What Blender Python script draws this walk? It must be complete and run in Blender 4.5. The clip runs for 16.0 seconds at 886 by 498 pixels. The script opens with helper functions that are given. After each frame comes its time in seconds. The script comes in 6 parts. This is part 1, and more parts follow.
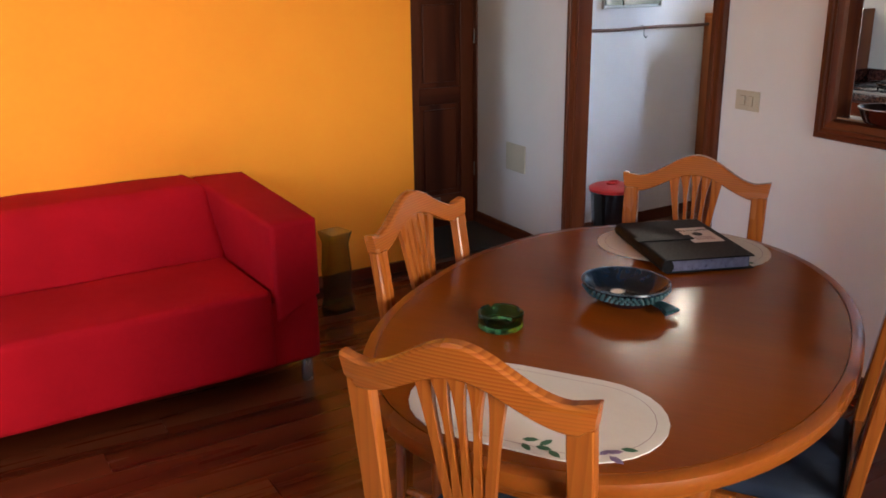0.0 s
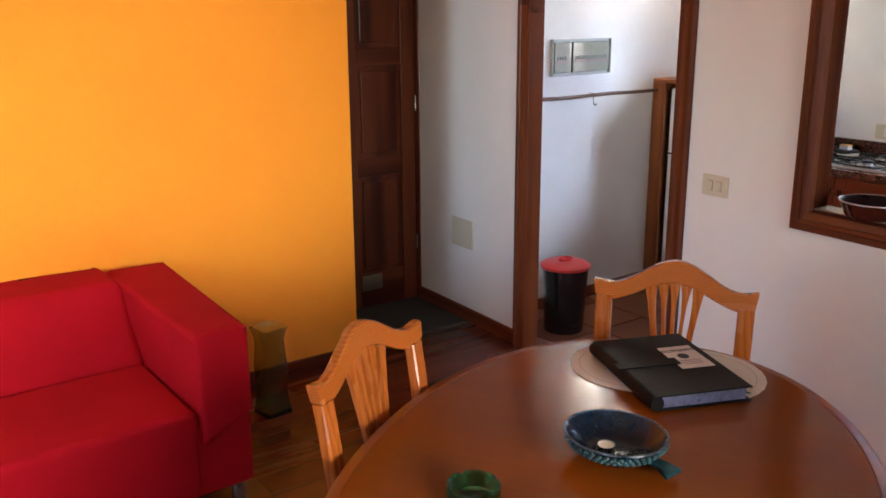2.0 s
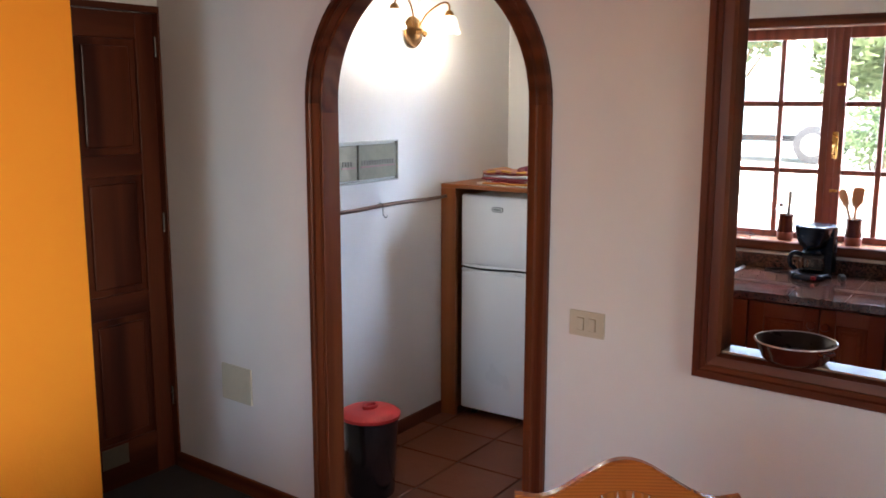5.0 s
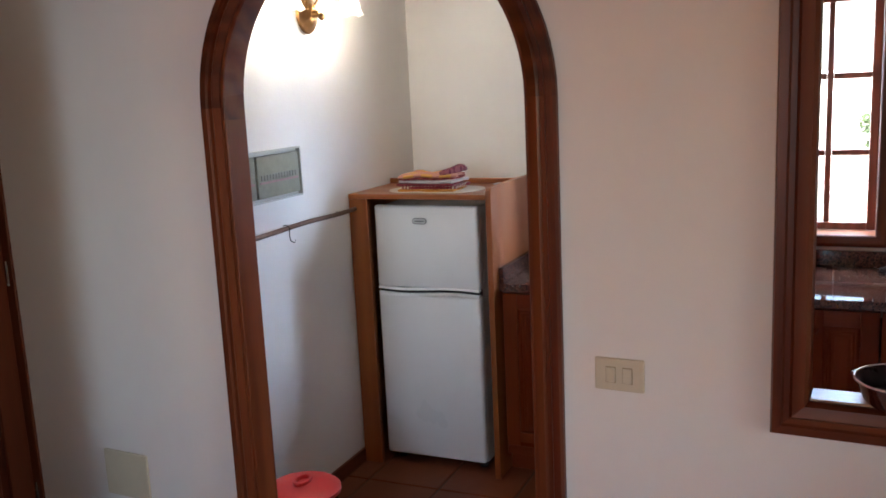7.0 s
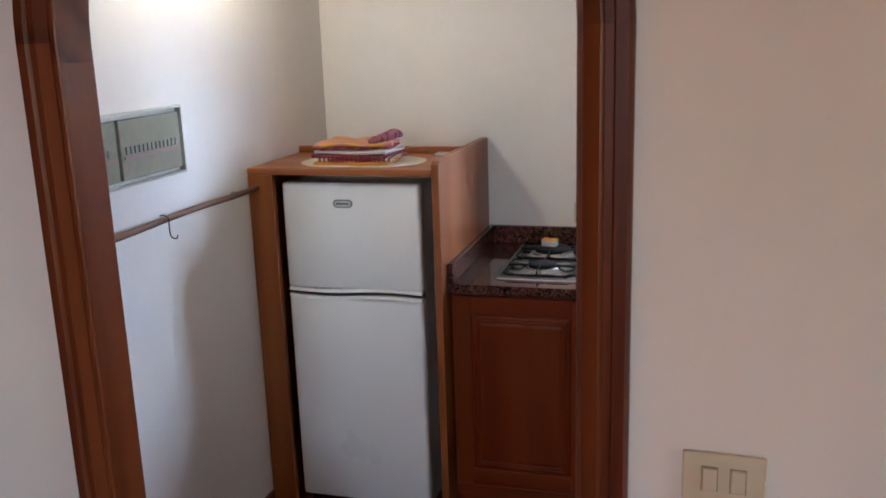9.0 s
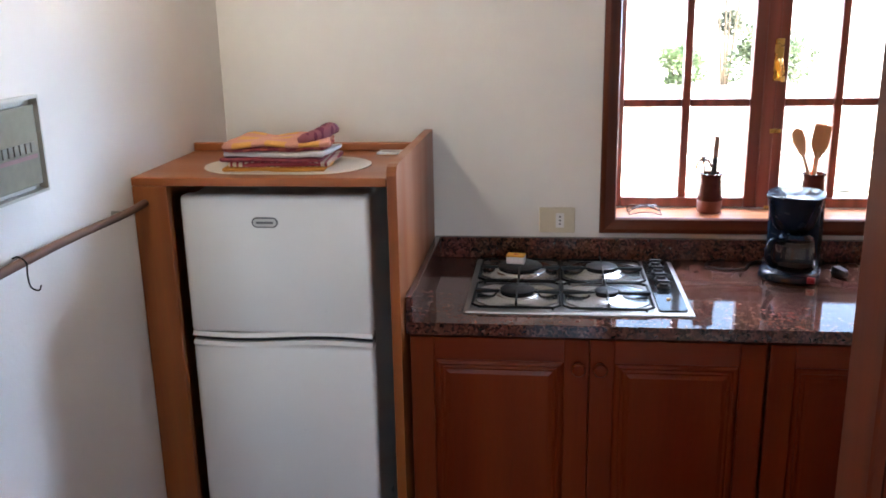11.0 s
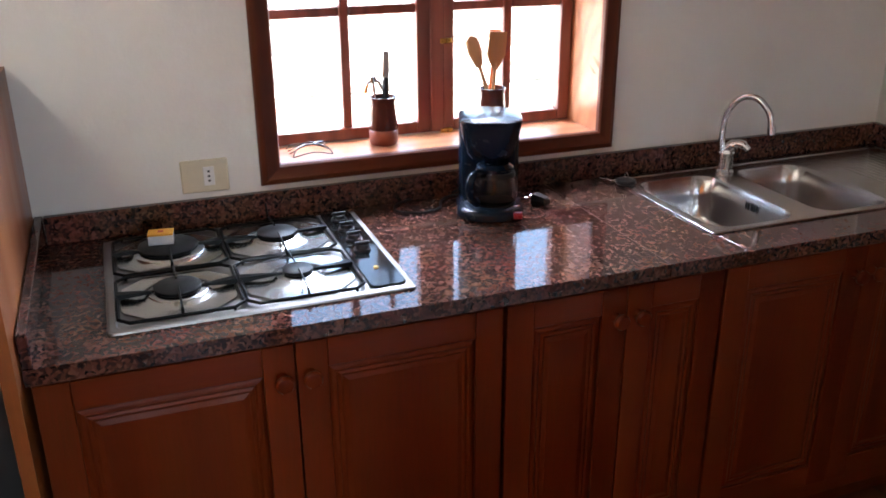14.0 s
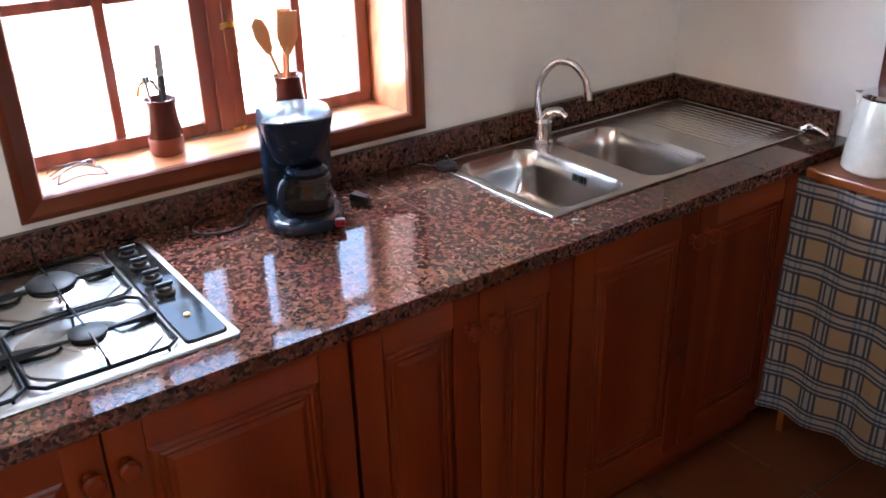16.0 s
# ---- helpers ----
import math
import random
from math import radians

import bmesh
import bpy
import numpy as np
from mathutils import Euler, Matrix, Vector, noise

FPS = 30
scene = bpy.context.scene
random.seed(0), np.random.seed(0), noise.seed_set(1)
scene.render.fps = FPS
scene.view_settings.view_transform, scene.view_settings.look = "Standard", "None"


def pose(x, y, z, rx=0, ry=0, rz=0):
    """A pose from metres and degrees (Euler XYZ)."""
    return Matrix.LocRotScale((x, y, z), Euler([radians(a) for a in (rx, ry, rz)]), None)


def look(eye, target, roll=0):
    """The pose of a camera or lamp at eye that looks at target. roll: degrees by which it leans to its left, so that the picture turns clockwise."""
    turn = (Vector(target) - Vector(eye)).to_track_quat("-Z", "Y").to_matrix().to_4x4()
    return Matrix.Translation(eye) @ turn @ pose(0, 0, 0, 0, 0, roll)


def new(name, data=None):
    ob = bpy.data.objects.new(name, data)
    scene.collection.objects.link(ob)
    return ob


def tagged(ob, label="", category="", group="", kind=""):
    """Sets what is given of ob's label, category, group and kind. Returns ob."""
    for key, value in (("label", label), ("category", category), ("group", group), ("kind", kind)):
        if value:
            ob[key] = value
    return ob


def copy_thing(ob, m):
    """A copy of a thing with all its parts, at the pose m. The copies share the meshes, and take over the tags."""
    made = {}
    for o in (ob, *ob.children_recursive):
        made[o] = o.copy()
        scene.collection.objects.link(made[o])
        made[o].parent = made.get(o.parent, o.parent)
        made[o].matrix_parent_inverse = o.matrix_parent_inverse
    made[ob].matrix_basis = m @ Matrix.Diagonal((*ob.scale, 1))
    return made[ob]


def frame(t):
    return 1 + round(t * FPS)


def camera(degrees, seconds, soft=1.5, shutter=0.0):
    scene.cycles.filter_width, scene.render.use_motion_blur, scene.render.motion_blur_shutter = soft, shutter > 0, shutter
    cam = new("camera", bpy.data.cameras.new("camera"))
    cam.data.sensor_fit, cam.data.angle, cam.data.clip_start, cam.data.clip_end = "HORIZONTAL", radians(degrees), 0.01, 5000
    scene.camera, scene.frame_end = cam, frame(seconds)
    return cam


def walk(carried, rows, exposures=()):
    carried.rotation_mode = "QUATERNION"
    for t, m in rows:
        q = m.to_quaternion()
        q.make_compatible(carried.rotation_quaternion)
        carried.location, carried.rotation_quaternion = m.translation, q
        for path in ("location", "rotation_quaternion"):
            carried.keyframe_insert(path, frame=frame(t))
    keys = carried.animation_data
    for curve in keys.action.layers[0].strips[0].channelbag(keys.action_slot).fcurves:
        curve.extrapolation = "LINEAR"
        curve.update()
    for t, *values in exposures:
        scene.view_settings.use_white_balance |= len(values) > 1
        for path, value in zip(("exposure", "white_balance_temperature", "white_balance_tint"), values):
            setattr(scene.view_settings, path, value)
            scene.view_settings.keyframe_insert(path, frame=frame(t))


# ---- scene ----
cam = camera(53.1, 16.0, 1.7)
PATH = [
    (0, (0.221, 0.892, 1.54), (1.205, 2.523, 0.932), -0.7),
    (0.5, (0.25, 0.952, 1.559), (1.299, 2.53, 0.931), -0.7),
    (1, (0.319, 1.034, 1.626), (1.371, 2.618, 1.005), -1.3),
    (1.5, (0.331, 1.105, 1.65), (1.384, 2.7, 1.062), -0.9),
    (2, (0.385, 1.25, 1.662), (1.508, 2.818, 1.135), -0.3),
    (2.5, (0.398, 1.371, 1.684), (1.641, 2.869, 1.226), 0.4),
    (3, (0.464, 1.504, 1.688), (1.785, 2.943, 1.258), 0.6),
    (3.5, (0.558, 1.657, 1.703), (1.936, 3.055, 1.319), 0.2),
    (4, (0.633, 1.788, 1.701), (2.037, 3.169, 1.356), -0.3),
    (4.5, (0.692, 1.94, 1.692), (2.148, 3.269, 1.357), 0.1),
    (5, (0.724, 2.141, 1.687), (2.33, 3.285, 1.352), 0.1),
    (6.3, (0.935, 2.625, 1.705), (2.690, 3.545, 1.345), -1.4),
    (7.5, (1.283, 2.953, 1.692), (3.092, 3.715, 1.31), -3.1),
    (8, (1.466, 3.082, 1.674), (3.29, 3.788, 1.257), -2.8),
    (8.5, (1.666, 3.2, 1.663), (3.503, 3.856, 1.221), -2.3),
    (11, (2.437, 3.76, 1.648), (4.346, 4.031, 1.118), -1.1),
    (11.5, (2.563, 3.807, 1.644), (4.476, 4.033, 1.106), -0.9),
    (12, (2.692, 3.907, 1.648), (4.613, 3.904, 1.093), 0.3),
    (12.5, (2.79, 3.964, 1.63), (4.696, 3.77, 1.056), 0.6),
    (13, (2.876, 3.97, 1.615), (4.736, 3.606, 0.975), 0.3),
    (13.5, (2.979, 3.946, 1.621), (4.784, 3.444, 0.921), 0.0),
    (14, (3.067, 3.917, 1.617), (4.82, 3.307, 0.87), -0.3),
    (14.5, (3.125, 3.887, 1.601), (4.834, 3.2, 0.822), -0.2),
    (15, (3.21, 3.89, 1.592), (4.867, 3.125, 0.774), -0.2),
    (15.5, (3.295, 3.891, 1.608), (4.885, 2.995, 0.789), -0.6),
    (16, (3.36, 3.876, 1.632), (4.86, 2.859, 0.786), -1.7),
]
walk(cam, [(t, look(eye, target, roll)) for t, eye, target, roll in PATH],
     ((0, 3.2), (1, 3.55), (2.5, 3.55), (4, 3.35), (8, 3.08), (11, 3.25), (12, 3.05), (12.5, 2.8), (13.5, 3.1), (14.5, 3.55), (16, 3.85)))

# ---- world, sun, lights ----
world = bpy.data.worlds.new("sky")
scene.world = world
world.use_nodes = True
wn = world.node_tree.nodes
sky = wn.new("ShaderNodeTexSky")
sky.sky_type = "NISHITA"
sky.sun_disc = False
sky.sun_elevation = radians(61)
sky.sun_rotation = radians(214)
sky.dust_density = 1.5
wn["Background"].inputs["Strength"].default_value = 0.15
world.node_tree.links.new(sky.outputs["Color"], wn["Background"].inputs["Color"])

sun_data = bpy.data.lights.new("sun", "SUN")
sun_data.energy = 5.0
sun_data.angle = radians(0.53)
sun_data.color = (1.0, 0.95, 0.86)
sun = new("sun", sun_data)
sun.matrix_world = look((3, -6, 20), (9, 3, 0))


def area_light(name, centre, target, w, h, watts, colour):
    d = bpy.data.lights.new(name, "AREA")
    d.shape, d.size, d.size_y, d.energy, d.color = "RECTANGLE", w, h, watts, colour
    ob = new(name, d)
    ob.matrix_world = look(centre, target)
    return ob


south_window = area_light("south_daylight", (1.10, -1.30, 1.55), (0.00, 4.80, 1.05), 1.6, 1.15, 5.0, (1.0, 0.87, 0.73))
south_window.data.spread = radians(70)
# Added cool lamp at an assumed, unseen west opening; brightens wall left of arch.
side_window = area_light("side_fill", (-1.40, 3.70, 1.55), (3.05, 4.75, 1.35), 1.0, 1.0, 0.68, (0.58, 0.78, 1.0))
side_window.data.spread = radians(52)
# Sky stand-in hung above the kitchen window, out of view, lighting the worktop.
area_light("kitchen_daylight", (6.75, 3.14, 3.05), (4.4, 3.3, 1.2), 2.0, 1.2, 38, (0.70, 0.80, 1.0))
# Unseen lamps beside the window, added to brighten the panel and end walls.
area_light("garden_fill", (6.95, 0.55, 2.25), (4.2, 4.3, 1.10), 1.5, 1.7, 108, (0.55, 0.72, 1.0))
area_light("yard_fill", (6.95, 5.75, 1.95), (4.6, 2.2, 1.25), 1.5, 1.7, 42, (0.60, 0.75, 1.0))


# ---- building helpers ----
def finish(name, bm, material, smooth=False, angle=35):
    bmesh.ops.recalc_face_normals(bm, faces=bm.faces)
    if smooth:
        lim = radians(angle)
        for f in bm.faces:
            f.smooth = True
        for e in bm.edges:
            if len(e.link_faces) == 2 and e.calc_face_angle(0) > lim:
                e.smooth = False
    me = bpy.data.meshes.new(name)
    bm.to_mesh(me)
    bm.free()
    if material:
        me.materials.append(material)
    return me


def part(name, bm, material, parent, label="", smooth=False, at=None):
    ob = new(name, finish(name, bm, material, smooth))
    ob.parent = parent
    if at is not None:
        ob.matrix_local = at
    if label:
        ob["label"] = label
    return ob


def thing(name, label, category, m=None, group="", kind=""):
    ob = new(name)
    ob.empty_display_size = 0.05
    if m is not None:
        ob.matrix_world = m
    return tagged(ob, label, category, group, kind)


def solo(name, bm, material, label, category, m=None, group="", kind="", smooth=False):
    ob = new(name, finish(name, bm, material, smooth))
    if m is not None:
        ob.matrix_world = m
    return tagged(ob, label, category, group, kind)


def B():
    return bmesh.new()


def box(bm, lo, hi, r=0.0, seg=2):
    """A box from corner to corner, its edges rounded by r."""
    res = bmesh.ops.create_cube(bm, size=1.0)
    vs = res["verts"]
    for v in vs:
        v.co = Vector([lo[i] + (v.co[i] + 0.5) * (hi[i] - lo[i]) for i in range(3)])
    if r > 0:
        es = list({e for v in vs for e in v.link_edges})
        bmesh.ops.bevel(bm, geom=es, offset=r, segments=seg, profile=0.5, affect="EDGES")
    return bm


def lathe(bm, profile, seg=32, centre=(0, 0, 0), squash=(1, 1), close=False):
    """Turn (radius, z) pairs about the upright axis."""
    rings = []
    for r, z in profile:
        if r < 1e-5:
            rings.append([bm.verts.new((centre[0], centre[1], centre[2] + z))])
        else:
            rings.append([bm.verts.new((centre[0] + squash[0] * r * math.cos(2 * math.pi * k / seg),
                                        centre[1] + squash[1] * r * math.sin(2 * math.pi * k / seg), centre[2] + z)) for k in range(seg)])
    pairs = list(zip(rings, rings[1:]))
    if close:
        pairs.append((rings[-1], rings[0]))
    for a, b in pairs:
        for k in range(seg):
            n = (k + 1) % seg
            if len(a) == 1 and len(b) > 1:
                bm.faces.new((a[0], b[k], b[n]))
            elif len(b) == 1 and len(a) > 1:
                bm.faces.new((a[k], b[0], a[n]))
            elif len(a) > 1 and len(b) > 1:
                bm.faces.new((a[k], b[k], b[n], a[n]))
    return bm


def prism(bm, outline, depth, m=None):
    """Extrude a flat (x, y) outline from z = 0 to depth, then place it by m."""
    m = m or Matrix.Identity(4)
    lo = [bm.verts.new(m @ Vector((x, y, 0))) for x, y in outline]
    hi = [bm.verts.new(m @ Vector((x, y, depth))) for x, y in outline]
    n = len(outline)
    bm.faces.new(lo[::-1])
    bm.faces.new(hi)
    for k in range(n):
        bm.faces.new((lo[k], lo[(k + 1) % n], hi[(k + 1) % n], hi[k]))
    return bm


def tube(bm, path, r, seg=10, caps=True):
    """A round bar along a path; r is one radius or one a point."""
    pts = [Vector(p) for p in path]
    rad = r if isinstance(r, (list, tuple)) else [r] * len(pts)
    rings, up = [], None
    for i, p in enumerate(pts):
        d = (pts[min(i + 1, len(pts) - 1)] - pts[max(i - 1, 0)]).normalized()
        if up is None:
            up = Vector((0, 0, 1)) if abs(d.z) < 0.9 else Vector((1, 0, 0))
        a = d.cross(up).normalized()
        up = a.cross(d).normalized()
        rings.append([bm.verts.new(p + rad[i] * (math.cos(2 * math.pi * k / seg) * a + math.sin(2 * math.pi * k / seg) * up)) for k in range(seg)])
    for a, b in zip(rings, rings[1:]):
        for k in range(seg):
            n = (k + 1) % seg
            bm.faces.new((a[k], a[n], b[n], b[k]))
    if caps:
        bm.faces.new(rings[0][::-1])
        bm.faces.new(rings[-1])
    return bm


def sweep(bm, path, section, closed=False):
    """Sweep a section of (outward, depth) pairs along path: (u, z, nu, nz) stations in a wall's plane. Depth runs along local x, u along y."""
    rings = [[bm.verts.new((d, u + o * nu, z + o * nz)) for o, d in section] for u, z, nu, nz in path]
    n = len(section)
    pairs = list(zip(rings, rings[1:]))
    if closed:
        pairs.append((rings[-1], rings[0]))
    for a, b in pairs:
        for k in range(n):
            bm.faces.new((a[k], a[(k + 1) % n], b[(k + 1) % n], b[k]))
    if not closed:
        bm.faces.new(rings[0][::-1])
        bm.faces.new(rings[-1])
    return bm


def spline(points, n=8):
    """A smooth line through points (Catmull-Rom)."""
    p = [Vector(q) for q in points]
    p = [2 * p[0] - p[1]] + p + [2 * p[-1] - p[-2]]
    out = []
    for i in range(1, len(p) - 2):
        for k in range(n):
            t = k / n
            out.append(0.5 * ((2 * p[i]) + (p[i + 1] - p[i - 1]) * t + (2 * p[i - 1] - 5 * p[i] + 4 * p[i + 1] - p[i + 2]) * t * t
                              + (3 * p[i] - p[i - 1] - 3 * p[i + 1] + p[i + 2]) * t ** 3))
    out.append(p[-2])
    return out


# ---- materials ----
def mat(name):
    m = bpy.data.materials.new(name)
    m.use_nodes = True
    return m, m.node_tree.nodes, m.node_tree.links, m.node_tree.nodes["Principled BSDF"]


def ramp(n, stops):
    r = n.new("ShaderNodeValToRGB")
    while len(r.color_ramp.elements) < len(stops):
        r.color_ramp.elements.new(0.5)
    for e, (p, c) in zip(r.color_ramp.elements, stops):
        e.position, e.color = p, (*c, 1)
    return r


def coords(n, l, scale=(1, 1, 1), turn=(0, 0, 0), jitter=False):
    c = n.new("ShaderNodeTexCoord")
    mp = n.new("ShaderNodeMapping")
    mp.inputs["Scale"].default_value = scale
    mp.inputs["Rotation"].default_value = [radians(a) for a in turn]
    l.new(c.outputs["Object"], mp.inputs["Vector"])
    if jitter:
        info = n.new("ShaderNodeObjectInfo")
        k = n.new("ShaderNodeVectorMath")
        k.operation = "SCALE"
        k.inputs[0].default_value = (17.0, 31.0, 23.0)
        l.new(info.outputs["Random"], k.inputs["Scale"])
        l.new(k.outputs["Vector"], mp.inputs["Location"])
    return mp


def noise_tex(n, l, v, scale, detail=4.0, rough=0.55, distort=0.0):
    t = n.new("ShaderNodeTexNoise")
    t.inputs["Scale"].default_value, t.inputs["Detail"].default_value = scale, detail
    t.inputs["Roughness"].default_value, t.inputs["Distortion"].default_value = rough, distort
    if v is not None:
        l.new(v.outputs["Vector"], t.inputs["Vector"])
    return t


def mix_rgb(n, l, fac, a, b, mode="MIX"):
    m = n.new("ShaderNodeMix")
    m.data_type, m.blend_type = "RGBA", mode
    for sock, val in ((m.inputs[0], fac), (m.inputs[6], a), (m.inputs[7], b)):
        if isinstance(val, bpy.types.NodeSocket):
            l.new(val, sock)
        elif isinstance(val, tuple):
            sock.default_value = (*val, 1)
        else:
            sock.default_value = val
    return m.outputs[2]


def bump(n, l, bsdf, height, strength, distance=0.002):
    b = n.new("ShaderNodeBump")
    b.inputs["Strength"].default_value, b.inputs["Distance"].default_value = strength, distance
    l.new(height, b.inputs["Height"])
    l.new(b.outputs["Normal"], bsdf.inputs["Normal"])


def paint(name, colour, stain, rough=0.85, grain=90, depth=0.16):
    """Wall paint on rough plaster: two scales of mottling and a fine trowelled relief."""
    m, n, l, b = mat(name)
    v = coords(n, l)
    big = noise_tex(n, l, v, 1.6, 3)
    small = noise_tex(n, l, v, 28, 4)
    f = ramp(n, [(0.35, (0, 0, 0)), (0.75, (1, 1, 1))])
    l.new(big.outputs["Fac"], f.inputs["Fac"])
    c1 = mix_rgb(n, l, f.outputs["Color"], colour, stain)
    c2 = mix_rgb(n, l, 0.06, c1, small.outputs["Color"], "OVERLAY")
    l.new(c2, b.inputs["Base Color"])
    b.inputs["Roughness"].default_value = rough
    h = noise_tex(n, l, v, grain, 5, 0.6)
    h2 = noise_tex(n, l, v, 11, 3)
    s = n.new("ShaderNodeMath")
    s.operation = "ADD"
    l.new(h.outputs["Fac"], s.inputs[0])
    l.new(h2.outputs["Fac"], s.inputs[1])
    bump(n, l, b, s.outputs[0], depth, 0.004)
    return m


def wood(name, dark, mid, light, axis="z", rough=0.35, coat=0.3, rings=9.0, stretch=0.08, jitter=True, contrast=1.0, spec=0.5, wobble=7.0):
    """Grained timber; the grain runs along the axis."""
    m, n, l, b = mat(name)
    k = stretch
    scale = {"x": (k, 1, 1), "y": (1, k, 1), "z": (1, 1, k)}[axis]
    v = coords(n, l, scale, jitter=jitter)
    warp = noise_tex(n, l, v, 5.0, 3, 0.5, 0.6)
    w = n.new("ShaderNodeTexWave")
    w.wave_type, w.rings_direction = "RINGS", {"x": "X", "y": "Y", "z": "Z"}[axis]
    w.inputs["Scale"].default_value, w.inputs["Distortion"].default_value = rings, wobble
    w.inputs["Detail"].default_value, w.inputs["Detail Scale"].default_value = 3.0, 1.2
    l.new(v.outputs["Vector"], w.inputs["Vector"])
    fine = noise_tex(n, l, v, 140, 3, 0.6)
    r = ramp(n, [(0.0, dark), (0.35, mid), (0.8, light)])
    mx = n.new("ShaderNodeMath")
    mx.operation = "MULTIPLY_ADD"
    l.new(w.outputs["Fac"], mx.inputs[0])
    mx.inputs[1].default_value = 0.55 * contrast
    l.new(warp.outputs["Fac"], mx.inputs[2])
    sub = n.new("ShaderNodeMath")
    sub.operation = "SUBTRACT"
    l.new(mx.outputs[0], sub.inputs[0])
    sub.inputs[1].default_value = 0.22
    l.new(sub.outputs[0], r.inputs["Fac"])
    c = mix_rgb(n, l, 0.22, r.outputs["Color"], fine.outputs["Color"], "SOFT_LIGHT")
    l.new(c, b.inputs["Base Color"])
    rr = ramp(n, [(0.3, (rough * 0.8,) * 3), (0.7, (min(1, rough * 1.35),) * 3)])
    l.new(warp.outputs["Fac"], rr.inputs["Fac"])
    l.new(rr.outputs["Color"], b.inputs["Roughness"])
    b.inputs["Specular IOR Level"].default_value = spec
    b.inputs["Coat Weight"].default_value, b.inputs["Coat Roughness"].default_value = coat, 0.18
    bump(n, l, b, fine.outputs["Fac"], 0.12, 0.001)
    return m


def plain(name, colour, rough=0.5, metal=0.0, spec=0.5, coat=0.0, wear=0.12, scale=40, relief=0.05, trans=0.0, ior=1.45):
    """A made surface (plastic, enamel, metal, glaze) with faint wear."""
    m, n, l, b = mat(name)
    v = coords(n, l)
    t = noise_tex(n, l, v, scale, 4)
    dark = tuple(c * (1 - wear) for c in colour)
    r = ramp(n, [(0.3, dark), (0.65, colour)])
    l.new(t.outputs["Fac"], r.inputs["Fac"])
    l.new(r.outputs["Color"], b.inputs["Base Color"])
    b.inputs["Metallic"].default_value, b.inputs["Specular IOR Level"].default_value = metal, spec
    b.inputs["Coat Weight"].default_value = coat
    b.inputs["Transmission Weight"].default_value, b.inputs["IOR"].default_value = trans, ior
    rr = ramp(n, [(0.3, (rough * 0.85,) * 3), (0.7, (min(1, rough * 1.2),) * 3)])
    l.new(t.outputs["Fac"], rr.inputs["Fac"])
    l.new(rr.outputs["Color"], b.inputs["Roughness"])
    if relief:
        bump(n, l, b, t.outputs["Fac"], relief, 0.001)
    return m


def fabric(name, colour, shade, weave=900, rough=0.9):
    m, n, l, b = mat(name)
    v = coords(n, l)
    t = noise_tex(n, l, v, 3.0, 3)
    f = noise_tex(n, l, v, weave, 2)
    r = ramp(n, [(0.35, shade), (0.7, colour)])
    l.new(t.outputs["Fac"], r.inputs["Fac"])
    c = mix_rgb(n, l, 0.25, r.outputs["Color"], f.outputs["Color"], "SOFT_LIGHT")
    l.new(c, b.inputs["Base Color"])
    b.inputs["Roughness"].default_value = rough
    b.inputs["Specular IOR Level"].default_value = 0.12
    s = n.new("ShaderNodeMath")
    s.operation = "MULTIPLY_ADD"
    s.inputs[1].default_value = 0.15
    l.new(f.outputs["Fac"], s.inputs[0])
    l.new(noise_tex(n, l, v, 14, 3).outputs["Fac"], s.inputs[2])
    bump(n, l, b, s.outputs[0], 0.35, 0.008)
    return m


def granite(name):
    m, n, l, b = mat(name)
    v = coords(n, l)
    vo = n.new("ShaderNodeTexVoronoi")
    vo.inputs["Scale"].default_value = 150
    vo.inputs["Randomness"].default_value = 1.0
    wv = noise_tex(n, l, v, 60, 2)
    off = mix_rgb(n, l, 0.02, (0, 0, 0), wv.outputs["Color"])
    add = n.new("ShaderNodeVectorMath")
    add.operation = "ADD"
    l.new(v.outputs["Vector"], add.inputs[0])
    l.new(off, add.inputs[1])
    l.new(add.outputs[0], vo.inputs["Vector"])
    sep = n.new("ShaderNodeSeparateColor")
    l.new(vo.outputs["Color"], sep.inputs["Color"])
    r = ramp(n, [(0.0, (0.015, 0.010, 0.010)), (0.26, (0.033, 0.017, 0.015)), (0.48, (0.076, 0.030, 0.021)), (0.78, (0.112, 0.044, 0.030)), (0.97, (0.140, 0.068, 0.049))])
    l.new(sep.outputs["Red"], r.inputs["Fac"])
    cloud = noise_tex(n, l, v, 9, 3)
    c = mix_rgb(n, l, 0.35, r.outputs["Color"], cloud.outputs["Color"], "OVERLAY")
    l.new(c, b.inputs["Base Color"])
    b.inputs["Roughness"].default_value = 0.06
    b.inputs["Specular IOR Level"].default_value = 0.52
    return m


def glass(name, colour=(1, 1, 1), rough=0.0, ior=1.45):
    m, n, l, b = mat(name)
    b.inputs["Base Color"].default_value = (*colour, 1)
    b.inputs["Roughness"].default_value, b.inputs["Transmission Weight"].default_value, b.inputs["IOR"].default_value = rough, 1.0, ior
    return m


def glow(name, colour, strength):
    m, n, l, b = mat(name)
    b.inputs["Base Color"].default_value = (*colour, 1)
    b.inputs["Emission Color"].default_value = (*colour, 1)
    b.inputs["Emission Strength"].default_value = strength
    return m


